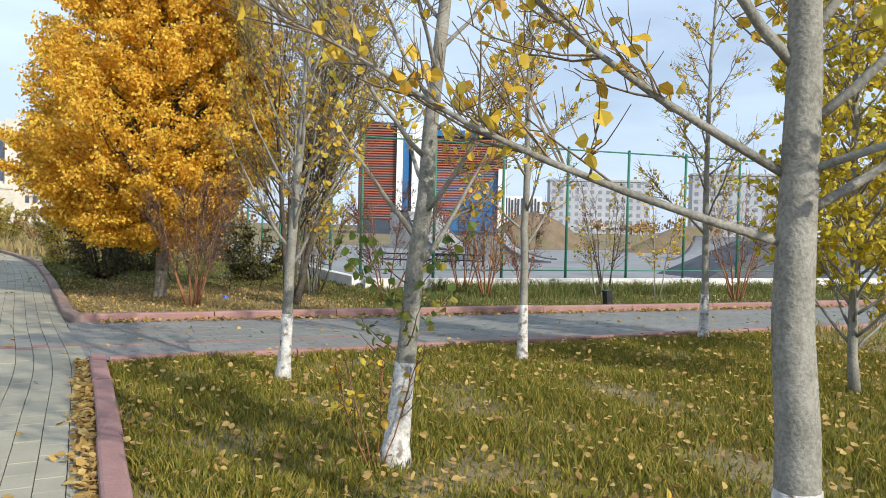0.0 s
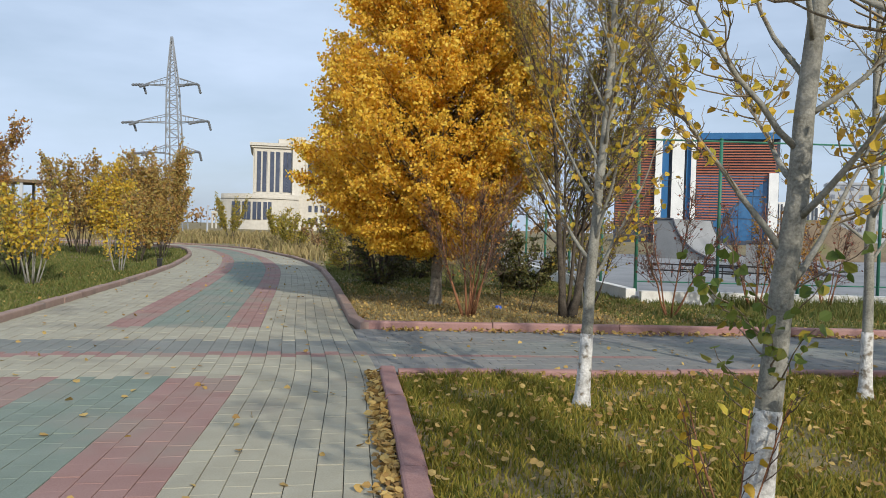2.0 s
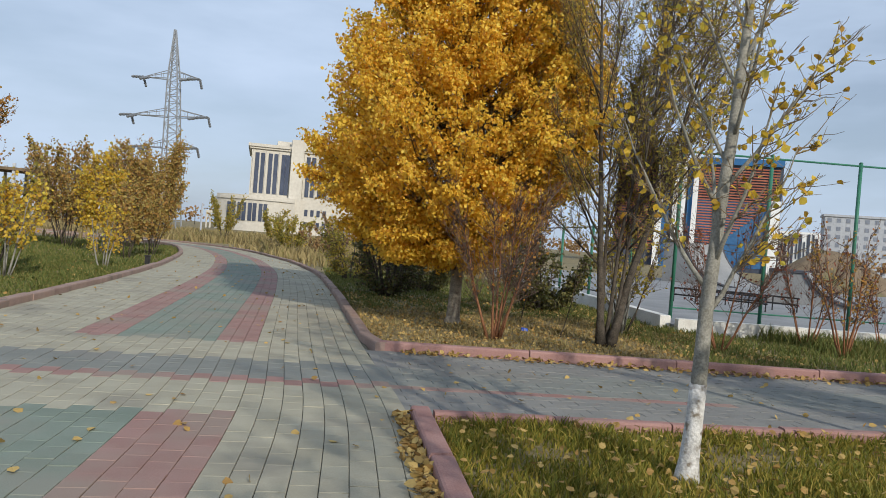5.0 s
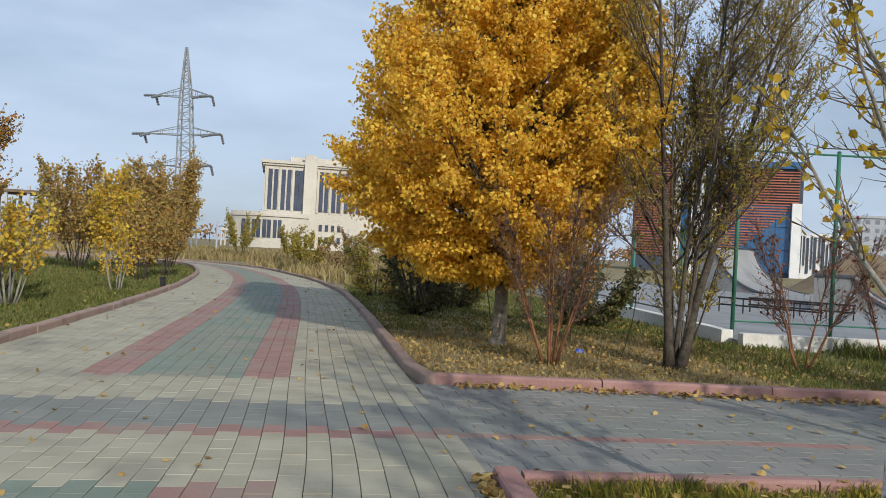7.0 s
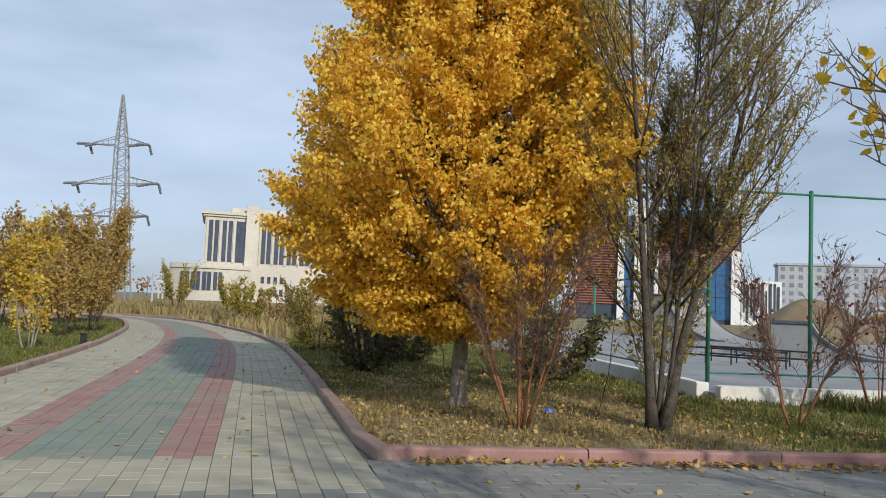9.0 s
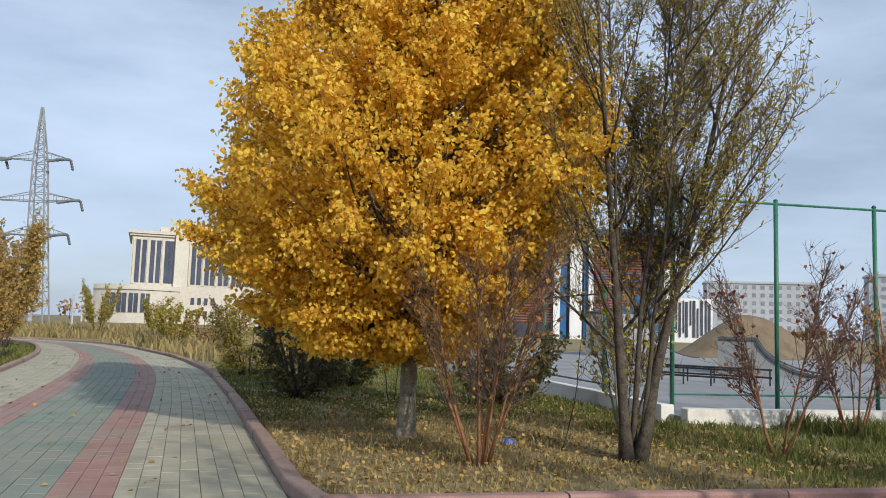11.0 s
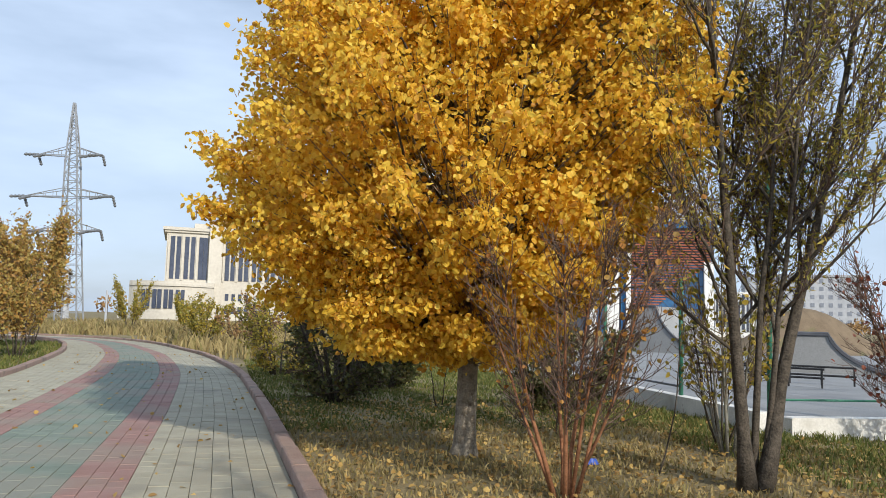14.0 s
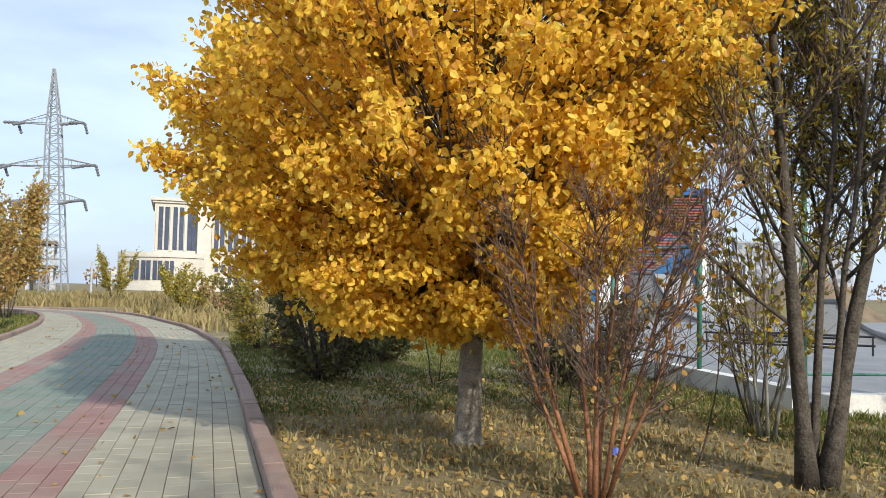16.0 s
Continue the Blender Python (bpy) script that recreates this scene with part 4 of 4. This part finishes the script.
# ---- the striped hall ----
def striped_hall():
    hall = thing("striped_hall", "modern hall with red slatted facade, white pylons and blue glass", "building", "", (51.5, 130.8, SOIL), -25)
    hall.scale = (1.8, 1.8, 1.8)
    g = Geo()
    g.box(0, 3.65, 0.3, 18, 0, 10.9)
    part("left_body", g, M["panel_dark"], hall)
    g = Geo()
    g.box(3.65, 14.6, 0.31, 18, 0, 9.7)
    part("body", g, M["panel_dark"], hall)
    slat = Geo()
    slat.box(0, 1, -0.12, -0.02, 0, 0.105)
    me = slat.mesh("slat", M["slat_red"])
    z = 1.5
    while z < 10.7:
        # left wing, and the right wing above the slanting glass
        spans = [(0.1, 3.6)]
        hi = min(14.3, 9.0 + max(0.0, (z - 2.0)) * 1.15)
        if z < 9.4:
            spans.append((7.4, hi))
        for a, b in spans:
            if b - a > 0.3:
                ob = new("slat", me)
                ob.parent = hall
                ob.location, ob.scale = (a, 0.28, z), (b - a, 1, 1)
        z += 0.245
    for x0, x1, z1, mt, nm in ((3.7, 4.3, 11.0, "panel_white", "pylon"), (4.3, 4.9, 9.7, "panel_blue", "strip_panel"), (5.2, 6.3, 10.9, "panel_white", "pylon"), (6.5, 6.9, 9.7, "panel_blue", "strip_panel"), (6.9, 7.35, 10.6, "panel_white", "pylon"), (13.7, 14.5, 6.6, "panel_white", "pylon")):
        g = Geo()
        g.box(x0, x1, -0.25 if mt == "panel_white" else 0.1, 0.5, 0, z1)
        part(nm, g, M[mt], hall)
    for i in range(5):
        for j in range(3):
            g = Geo()
            x0, z0 = 7.45 + i * 1.25, 0.4 + j * 2.05
            g.box(x0, x0 + 1.18, 0.27, 0.305, z0, z0 + 1.97)
            part("pane", g, M["glass_blue"], hall)
    g = Geo()
    g.box(7.2, 14.6, 0.0, 18, 9.7, 10.3)
    part("roof_band", g, M["panel_blue"], hall)
    g = Geo()
    g.box(14.6, 18.4, 2.0, 16, 0, 4.1)
    part("side_wing", g, M["panel_white"], hall)
    for x, w, z0, z1 in ((14.75, 0.16, 0.5, 3.9), (15.1, 0.1, 1.2, 3.9), (15.35, 0.18, 0.5, 3.7), (15.72, 0.1, 0.9, 3.9), (15.95, 0.2, 0.5, 3.8), (16.35, 0.12, 1.6, 3.9), (16.6, 0.24, 0.5, 3.9), (17.0, 0.12, 0.5, 3.2), (17.3, 0.22, 0.7, 3.9), (17.72, 0.14, 0.5, 3.9), (18.0, 0.2, 0.5, 3.6)):
        g = Geo()
        g.box(x, x + w, 1.9, 2.0, z0, z1)
        part("window", g, M["panel_dark"], hall)


striped_hall()


# ---- the cream office building ----
def office():
    b = thing("office_building", "cream stone office building with tall dark window strips", "building", "", (-13.8, 200, SOIL), 3)
    wall = Geo()
    wall.box(0, 42, 0.4, 30, 0, 20.0)
    part("wall", wall, M["stone_cream"], b)
    for x0, x1, z1, y in ((9.4, 12.4, 22.9, -0.9), (30.0, 33.0, 22.9, -0.9)):
        g = Geo()
        g.box(x0, x1, y, 1.5, 0, z1)
        part("pier", g, M["stone_cream"], b)
    for z0, z1, o in ((20.0, 20.5, 0.5), (20.5, 21.2, 0.9)):
        g = Geo()
        g.box(-o, 42 + o, -o + 0.4, 30, z0, z1)
        part("cornice", g, M["stone_cream"], b)
    g = Geo()
    g.box(6, 36, 3, 28, 21.2, 22.6)
    part("attic", g, M["stone_cream"], b)
    win = Geo()
    win.box(0, 0.95, 0.22, 0.42, 0, 9.8)
    me = win.mesh("window_strip", M["glass_dark"])
    for x in (0.9, 2.25, 4.05, 5.4, 7.2, 8.2, 13.2, 14.5, 16.3, 17.6, 19.4, 20.7, 22.5, 23.8, 25.6, 26.9):
        ob = new("window_strip", me)
        ob.parent, ob.location = b, (x, 0, 9.3)
    pil = Geo()
    pil.box(0, 0.4, 0.1, 0.42, 0, 10.6)
    me = pil.mesh("pilaster", M["stone_cream"])
    for x in (0.3, 3.4, 6.55, 12.6, 15.65, 18.75, 21.85, 24.9):
        ob = new("pilaster", me)
        ob.parent, ob.location = b, (x, 0, 9.0)
    for x in (13.5, 15.0, 16.5, 18.0):
        for z in (1.6, 4.6):
            g = Geo()
            g.box(x, x + 0.8, 0.25, 0.42, z, z + 1.6)
            part("window", g, M["glass_dark"], b)
    # bowed front of the lower wing
    def bow(x):
        return -6.0 * math.sin(math.pi * min(max((x + 7.4) / 20.0, 0), 1)) ** 0.8
    xs = np.linspace(-7.4, 11.0, 24)
    for z0, z1, o, nm in ((0, 7.4, 0.0, "lower_wing"), (7.4, 7.9, 0.35, "cornice"), (7.9, 8.5, 0.05, "parapet")):
        g = Geo()
        g.prism([(x, bow(x) - o) for x in xs] + [(11.0, 6), (-7.4 - o, 6)], z0, z1)
        part(nm, g, M["stone_cream"], b)
    for i, x in enumerate((-4.6, -3.55, -2.2, -1.15, 0.2, 1.25, 2.6, 3.65)):
        g = Geo()
        g.box(0, 0.85, -0.15, 0.15, 0, 4.2, pose(x, bow(x + 0.4), 2.4, 0, 0, math.degrees(math.atan2(bow(x + 0.85) - bow(x), 0.85))))
        part("window", g, M["glass_dark"], b)
    g = Geo()
    g.box(-9.6, -7.4, 0, 5, 3.6, 4.2)
    part("porch_roof", g, M["stone_cream"], b)
    for x in (-9.4, -8.5):
        g = Geo()
        g.tube([(x, 0.4, 0), (x, 0.4, 3.6)], [0.22, 0.2], 8)
        part("column", g, M["stone_cream"], b)


office()


def grey_block(x, y, w, h, floors, bays, turn, label, dome=False):
    b = thing("apartment_block", label, "building", "far grey blocks", (x, y, SOIL), turn)
    g = Geo()
    g.box(0, w, 0, 14, 0, h)
    part("wall", g, M["grey_block"], b)
    g = Geo()
    g.box(-0.5, w + 0.5, -0.5, 14.5, h, h + 0.9)
    part("cornice", g, M["grey_block"], b)
    wn_ = Geo()
    wn_.box(0, w / bays * 0.45, -0.12, 0.02, 0, h / floors * 0.5)
    me = wn_.mesh("window", M["glass_haze_tint"])
    for i in range(bays):
        for j in range(floors):
            ob = new("window", me)
            ob.parent, ob.location = b, (w / bays * (i + 0.28), 0, h / floors * (j + 0.3))
    if dome:
        g = Geo()
        g.tube([(w / 2, 6, h), (w / 2, 6, h + 3.2), (w / 2, 6, h + 4.8), (w / 2, 6, h + 6.0), (w / 2, 6, h + 6.5), (w / 2, 6, h + 9)], [3.4, 3.3, 2.7, 1.5, 0.4, 0.1], 14)
        part("dome", g, M["grey_block"], b, smooth=True)


grey_block(205, 290, 44, 23, 7, 13, -30, "far grey apartment block with rows of windows")
grey_block(262, 262, 36, 27, 8, 10, -38, "far grey apartment block with a small dome", True)
grey_block(300, 215, 30, 22, 7, 9, -50, "far grey apartment block on the skyline")


# ---- unfinished frame building ----
def skeleton_building():
    b = thing("unfinished_building", "unfinished dark concrete frame building behind the bushes", "building", "", (-46, 120, SOIL), 8)
    for z in (3.2, 6.4):
        g = Geo()
        g.box(0, 26, 0, 10, z, z + 0.4)
        part("slab", g, M["dirt"], b)
    col = Geo()
    col.box(-0.2, 0.2, -0.2, 0.2, 0, 7.4)
    me = col.mesh("column", M["grey_block"])
    for x in np.arange(0.4, 26, 2.8):
        for y in (0.4, 9.6):
            ob = new("column", me)
            ob.parent, ob.location = b, (x, y, 0)


skeleton_building()


# ---- power pylon ----
def pylon():
    p = thing("power_pylon", "grey lattice steel power pylon with three crossarms", "pylon", "", (-13.45, 85.4, SOIL), 0)
    p.rotation_euler = (0, radians(-2.3), radians(-8))
    H = 20.2

    def half(z):
        return float(np.interp(z, [0, 8.4, 15.2, H], [0.95, 0.68, 0.5, 0.06]))
    for sx in (-1, 1):
        for sy in (-1, 1):
            g = Geo()
            zz = np.linspace(0, H, 12)
            g.tube([(sx * half(z), sy * half(z), z) for z in zz], [0.075] * 12, 4)
            part("leg", g, M["steel"], p)
    lat = Geo()
    levels = [0]
    while levels[-1] < H - 0.6:
        levels.append(levels[-1] + max(0.55, half(levels[-1]) * 1.25))
    for i in range(len(levels) - 1):
        a, b = half(levels[i]), half(levels[i + 1])
        za, zb = levels[i], levels[i + 1]
        s = 1 if i % 2 else -1
        for c, d in (((-s * a, -a, za), (s * b, -b, zb)), ((-s * a, a, za), (s * b, b, zb)), ((-a, -s * a, za), (-b, s * b, zb)), ((a, -s * a, za), (a * b / a, s * b, zb)), ((-a, -a, za), (a, -a, za)), ((-a, a, za), (a, a, za))):
            lat.beam(c, d, 0.03)
    part("lattice", lat, M["steel"], p)
    for z, w in ((15.3, 2.75), (11.55, 3.75), (8.45, 2.7)):
        for s in (-1, 1):
            arm = Geo()
            r = half(z)
            tip = (s * w * (1.1 if s < 0 else 0.95), 0, z + 0.1)
            for y in (-r, r):
                arm.beam((s * r, y, z), tip, 0.05)
                arm.beam((s * r, y, z + 0.75), tip, 0.04)
                for q in (0.25, 0.5, 0.75):
                    lo = tuple(np.array((s * r, y, z)) * (1 - q) + np.array(tip) * q)
                    up = tuple(np.array((s * r, y, z + 0.75)) * (1 - q) + np.array(tip) * q)
                    arm.beam(lo, up, 0.024)
            arm_ob = part("crossarm", arm, M["steel"], p)
            for dx, dy, dz in ((-0.05, 0.3, -0.95), (-0.1, -1.4, -0.25), (-0.6, -1.4, -0.45)):
                ins = Geo()
                q = np.array(tip) + np.array((s * dx, 0, 0))
                e = q + np.array((s * dx * 0.5 + dy * 0.55, dy, dz))
                ins.tube(np.linspace(q, e, 9), [0.10, 0.16] * 4 + [0.06], 6)
                part("insulator", ins, M["insulator"], arm_ob, "dark ribbed insulator string")
    return p


pylon()


# ---- street lamp and small things ----
def street_lamp(x, y):
    lamp = thing("street_lamp", "black post lamp with a clouded glass lantern", "lamp", "", (x, y, SOIL))
    g = Geo()
    g.tube([(0, 0, 0), (0, 0, 0.5), (0, 0, 0.55), (0, 0, 2.72)], [0.075, 0.07, 0.045, 0.04], 10)
    part("post", g, M["black"], lamp, smooth=True)
    g = Geo()
    g.tube([(0, 0, 2.62), (0, 0, 2.80), (0, 0, 2.92)], [0.05, 0.13, 0.155], 14)
    part("collar", g, M["black"], lamp)
    g = Geo()
    g.tube([(0, 0, 2.92), (0, 0, 3.24)], [0.15, 0.225], 14)
    glass = part("lantern_glass", g, M["lamp_glass"], lamp, "clouded glass lantern")
    g = Geo()
    g.tube([(0, 0, 3.24), (0, 0, 3.27), (0, 0, 3.33), (0, 0, 3.35)], [0.245, 0.245, 0.15, 0.05], 14)
    part("cap", g, M["black"], lamp)
    for i in range(4):
        a = i * math.pi / 2 + 0.4
        g = Geo()
        g.beam((0.152 * math.cos(a), 0.152 * math.sin(a), 2.92), (0.228 * math.cos(a), 0.228 * math.sin(a), 3.24), 0.008)
        part("rib", g, M["black"], glass)


street_lamp(-4.82, 13.1)


def bollard(x, y, lean):
    b = thing("bollard_light", "small black square garden light stub in the grass", "bollard", "bollard lights", (x, y, SOIL))
    b.rotation_euler[1] = lean
    g = Geo()
    g.prism([(-0.07, -0.07), (0.07, -0.07), (0.07, 0.07), (-0.07, 0.07)], -0.03, 0.30, 0.01)
    part("body", g, M["black"], b)
    g = Geo()
    g.prism([(-0.085, -0.085), (0.085, -0.085), (0.085, 0.085), (-0.085, 0.085)], 0.30, 0.34, 0.012)
    part("cap", g, M["black"], b)


bollard(-4.78, 27.2, 0.0)
bollard(10.4, 12.6, -0.08)

g = Geo()
rng = np.random.RandomState(3)
ang = np.linspace(0, 2 * np.pi, 12, endpoint=False)
ring = [(0.09 * math.cos(a) * rng.uniform(0.6, 1.1), 0.05 * math.sin(a) * rng.uniform(0.6, 1.1), 0.0) for a in ang]
top = [(0.6 * x, 0.6 * y, 0.035 + rng.uniform(0, 0.03)) for x, y, z in ring]
g.add(ring + top + [(0, 0, 0.045)], [(i, (i + 1) % 12, 12 + (i + 1) % 12, 12 + i) for i in range(12)] + [(12 + i, 12 + (i + 1) % 12, 24) for i in range(12)])
solid("plastic_scrap", g, M["plastic_blue"], "crumpled blue plastic scrap lying in the grass", "litter", at=(3.48, 15.78, SOIL + 0.02))

for i, x in enumerate((-10.0, 2.5)):
    g = Geo()
    g.tube([(0, 0, 0), (0, 0, 3.2)], [0.10, 0.08], 8)
    solid("concrete_post", g, M["grey_block"], "pale concrete post in the far field", "post", "posts in the field", at=(x, 82.0 + 3 * i, SOIL))


# ---- grass and fallen leaves ----
def blades(name, areas, material, label, seed, width=0.006):
    """Grass blades; areas: (x0, x1, y0, y1, count, height, keep-test)."""
    rng = np.random.RandomState(seed)
    g = Geo()
    for x0, x1, y0, y1, count, h, test in areas:
        p = np.c_[rng.uniform(x0, x1, count), rng.uniform(y0, y1, count)]
        p = p[[test(*q) for q in p]]
        tuft = np.array([noise.noise((q[0] * 1.3, q[1] * 1.3, seed)) for q in p])
        keep = rng.uniform(size=len(p)) < 0.76 + 0.7 * tuft
        p, tuft = p[keep], tuft[keep]
        k = len(p)
        hh = h * rng.uniform(0.5, 1.25, k) * (1 + 0.6 * tuft)
        a = rng.uniform(0, 2 * np.pi, k)
        ln = rng.normal(size=(k, 2)) * hh[:, None] * 0.42
        wd = width * rng.uniform(0.7, 1.5, k) * (1 + 0.03 * p[:, 1])
        o = np.c_[np.cos(a) * wd, np.sin(a) * wd]
        z = np.full(k, SOIL - 0.005)
        v = np.stack([np.c_[p - o, z], np.c_[p + o, z], np.c_[p + o * 0.7 + ln * 0.4, z + hh * 0.6], np.c_[p - o * 0.7 + ln * 0.4, z + hh * 0.6], np.c_[p + ln, z + hh]], 1)
        b = np.arange(k)[:, None] * 5 + g.n
        g.v.append(v.reshape(-1, 3))
        g.f.extend(map(tuple, (b + np.array([[0, 1, 2, 3]])).tolist()))
        g.f.extend(map(tuple, (b + np.array([[3, 2, 4]])).tolist()))
        g.n += 5 * k
    return solid(name, g, material, label, "grass", kind="stuff")


def kerb_x(y):
    return float(np.interp(y, RC[:, 1], RC[:, 0]))


def outer_x(y):
    return float(np.interp(y, LC[:, 1], LC[:, 0]))


lawn = lambda x, y: x > kerb_x(y) + 0.18 and y < cross_near(x) - 0.12
verge = lambda x, y: x > kerb_x(y) + 0.2 and y > cross_far(x) + 0.16 and not (x > A[0] - 0.05 and y > A[1] - 0.16 * (x - A[0]) - 0.1)
outer = lambda x, y: x < outer_x(y) - 0.2
blades("lawn_grass", [(0.3, 10, 0.5, 9.1, 210000, 0.085, lawn), (10, 24, 2, 9, 16000, 0.2, lawn)], M["grass"], "rough autumn lawn turning yellow", 1, 0.0048)
blades("verge_grass", [(0.7, 7, 12.4, 17, 13000, 0.06, verge), (0.7, 7.2, 17, 19, 5000, 0.07, verge)], M["grass_dry"], "thin dry grass under the trees", 2)
blades("fence_grass", [(5.3, 24, 11, 17.4, 58000, 0.10, verge), (5.5, 8.5, 17, 30, 14000, 0.11, verge), (8.6, 24, 14.4, 17.2, 26000, 0.24, verge)], M["grass_green"], "longer green grass along the low wall", 3)
blades("shade_grass", [(0.5, 7.2, 18.3, 34, 42000, 0.065, verge)], M["grass_green"], "short green grass in the shade of the trees", 6)
blades("outer_grass", [(-9, -4.4, 12.9, 30, 55000, 0.07, outer), (-22, -4.4, 18, 46, 50000, 0.12, outer)], M["grass_green"], "rough grass across the promenade", 4, 0.009)
blades("field_grass", [(-40, 8, 34, 100, 60000, 0.55, lambda x, y: (x > kerb_x(min(y, 50)) + 0.3 if y < 50 else y > 59 or x > 0)), (-60, -9, 46, 100, 16000, 0.5, lambda x, y: not (x > -42 and 48 < y < 65))], M["grass_dry"], "tall dry grass of the open field", 5, 0.02)


def litter(name, spots, label, size, seed):
    rng = np.random.RandomState(seed)
    g = Geo()
    g.leaves(spots, size, (0.42, 0.36), 0.09, flat=0.75, rng=rng)
    return solid(name, g, M["leaf_fallen"], label, "fallen leaves", kind="stuff")


rng = np.random.RandomState(9)
sp = []
for x0, x1, y0, y1, n, z0, z1, test in ((0.3, 11, 0.5, 9.1, 4200, 0.01, 0.08, lawn), (0.7, 16, 11, 14.2, 1500, -0.03, 0.03, verge), (0.7, 7.5, 13.5, 22, 4200, -0.03, 0.02, verge), (-7, -4.3, 13, 30, 260, -0.03, 0.05, outer)):
    for _ in range(n):
        x, y = rng.uniform(x0, x1), rng.uniform(y0, y1)
        if test(x, y):
            sp.append((x, y, rng.uniform(z0, z1)))
litter("fallen_leaves", sp, "yellow and tan fallen leaves scattered over the grass", 0.055, 10)
sp = []
for _ in range(1500):
    y = rng.uniform(0.5, 9.0)
    sp.append((kerb_x(y) - 0.01 - abs(rng.normal()) * 0.07, y, 0.012 + rng.uniform(0, 0.03)))
for _ in range(1000):
    x = rng.uniform(0.9, 16)
    sp.append((x, cross_far(x) - 0.02 - abs(rng.normal()) * 0.10, 0.010 + rng.uniform(0, 0.025)))
for _ in range(420):
    s, u = rng.uniform(4, 45), rng.uniform(0.0, 1)
    x, y = on_path(s, u)
    sp.append((x, y, 0.012))
for _ in range(160):
    x = rng.uniform(0.8, 14)
    sp.append((x, rng.uniform(cross_near(x), cross_far(x)), 0.012))
litter("kerb_leaves", sp, "drift of dry yellow leaves along the kerb", 0.065, 12)

# ---- pavers, last ----
PW, PL = 0.166, 0.25
rng = np.random.RandomState(5)
rest = {k: Geo() for k in ("grey", "red", "green", "side_dark")}
side_rest = {k: Geo() for k in ("side_grey", "side_dark", "red")}


def paver_colour(s, u, x, y):
    if 8.9 < y < 12.58:
        if 10.12 < y < 10.36:
            return "red"
        return "side_dark" if 10.36 <= y <= 11.36 else "grey"
    b = (0.26, 0.40, 0.608, 0.738) if y < 9 else (0.305, 0.40, 0.65, 0.745)
    if b[1] <= u < b[2]:
        return "green"
    return "red" if b[0] <= u < b[3] else "grey"


def block(geo, corners, h):
    geo.prism(corners, -0.03, h, 0.003)


paver_mesh = {}
s_end = ALONG[-1] - 4
cols = 30
s = 0.3
row = 0
while s < s_end:
    step = PL if s < 60 else PL * 2
    for c in range(cols):
        off = 0.5 * step * (c % 2)
        a, b = s + off + 0.0015, s + step + off - 0.0015
        u0, u1 = (c + 0.014) / cols, (c + 1 - 0.014) / cols
        mid = on_path((a + b) / 2, (u0 + u1) / 2)
        kind = paver_colour(s, (u0 + u1) / 2, *mid)
        cr = [on_path(a, u0), on_path(a, u1), on_path(b, u1), on_path(b, u0)]
        h = rng.normal() * 0.0016
        if 3.9 < mid[1] < 7.4 and mid[0] > -2.6:
            gg = Geo()
            block(gg, [p - mid for p in cr], 0.0)
            if kind not in paver_mesh:
                paver_mesh[kind] = gg.mesh("paver", M[kind])
            ob = new("paver", paver_mesh[kind])
            ob.parent, ob.location = promenade, (*mid, h)
        else:
            block(rest[kind], cr, h)
    s += step
    row += 1
for k, gg in rest.items():
    part("far_pavers", gg, M[k], promenade, kind="stuff")
for x in np.concatenate([np.arange(0.52, 26, PL), np.arange(-14, -4.4, PL)]):
    n0 = cross_near(x) + 0.03 if x > 0 else 9.0
    n1 = cross_far(x) - 0.02 if x > 0 else 12.7
    k = 20
    for j in range(k):
        y0, y1 = n0 + (n1 - n0) * j / k + 0.0015, n0 + (n1 - n0) * (j + 1) / k - 0.0015
        ym = (y0 + y1) / 2 + (0.07 * max(x - 0.6, 0))
        kind = "red" if 10.14 < ym < 10.34 and x < 4 else "side_dark" if 10.3 <= ym <= 11.36 else "side_grey"
        o = PL / 2 * (j % 2)
        if o and abs(x - 0.52) < 0.01:
            block(side_rest[kind], [(x, y0), (x + o - 0.0015, y0), (x + o - 0.0015, y1), (x, y1)], -0.005)
        block(side_rest[kind], [(x + o + 0.0015, y0), (x + o + PL - 0.0015, y0), (x + o + PL - 0.0015, y1), (x + o + 0.0015, y1)], -0.005 + rng.normal() * 0.0012)
for k, gg in side_rest.items():
    if gg.n:
        part("far_pavers", gg, M[k], side_path, kind="stuff")
g = Geo()
g.prism([(0.46, 12.3), (0.75, 12.3), (0.75, 12.46), (0.61, 12.47), (0.53, 12.53), (0.50, 12.62), (0.46, 12.62)], -0.03, -0.008, 0.002)
part("corner_fill", g, M["side_grey"], side_path)
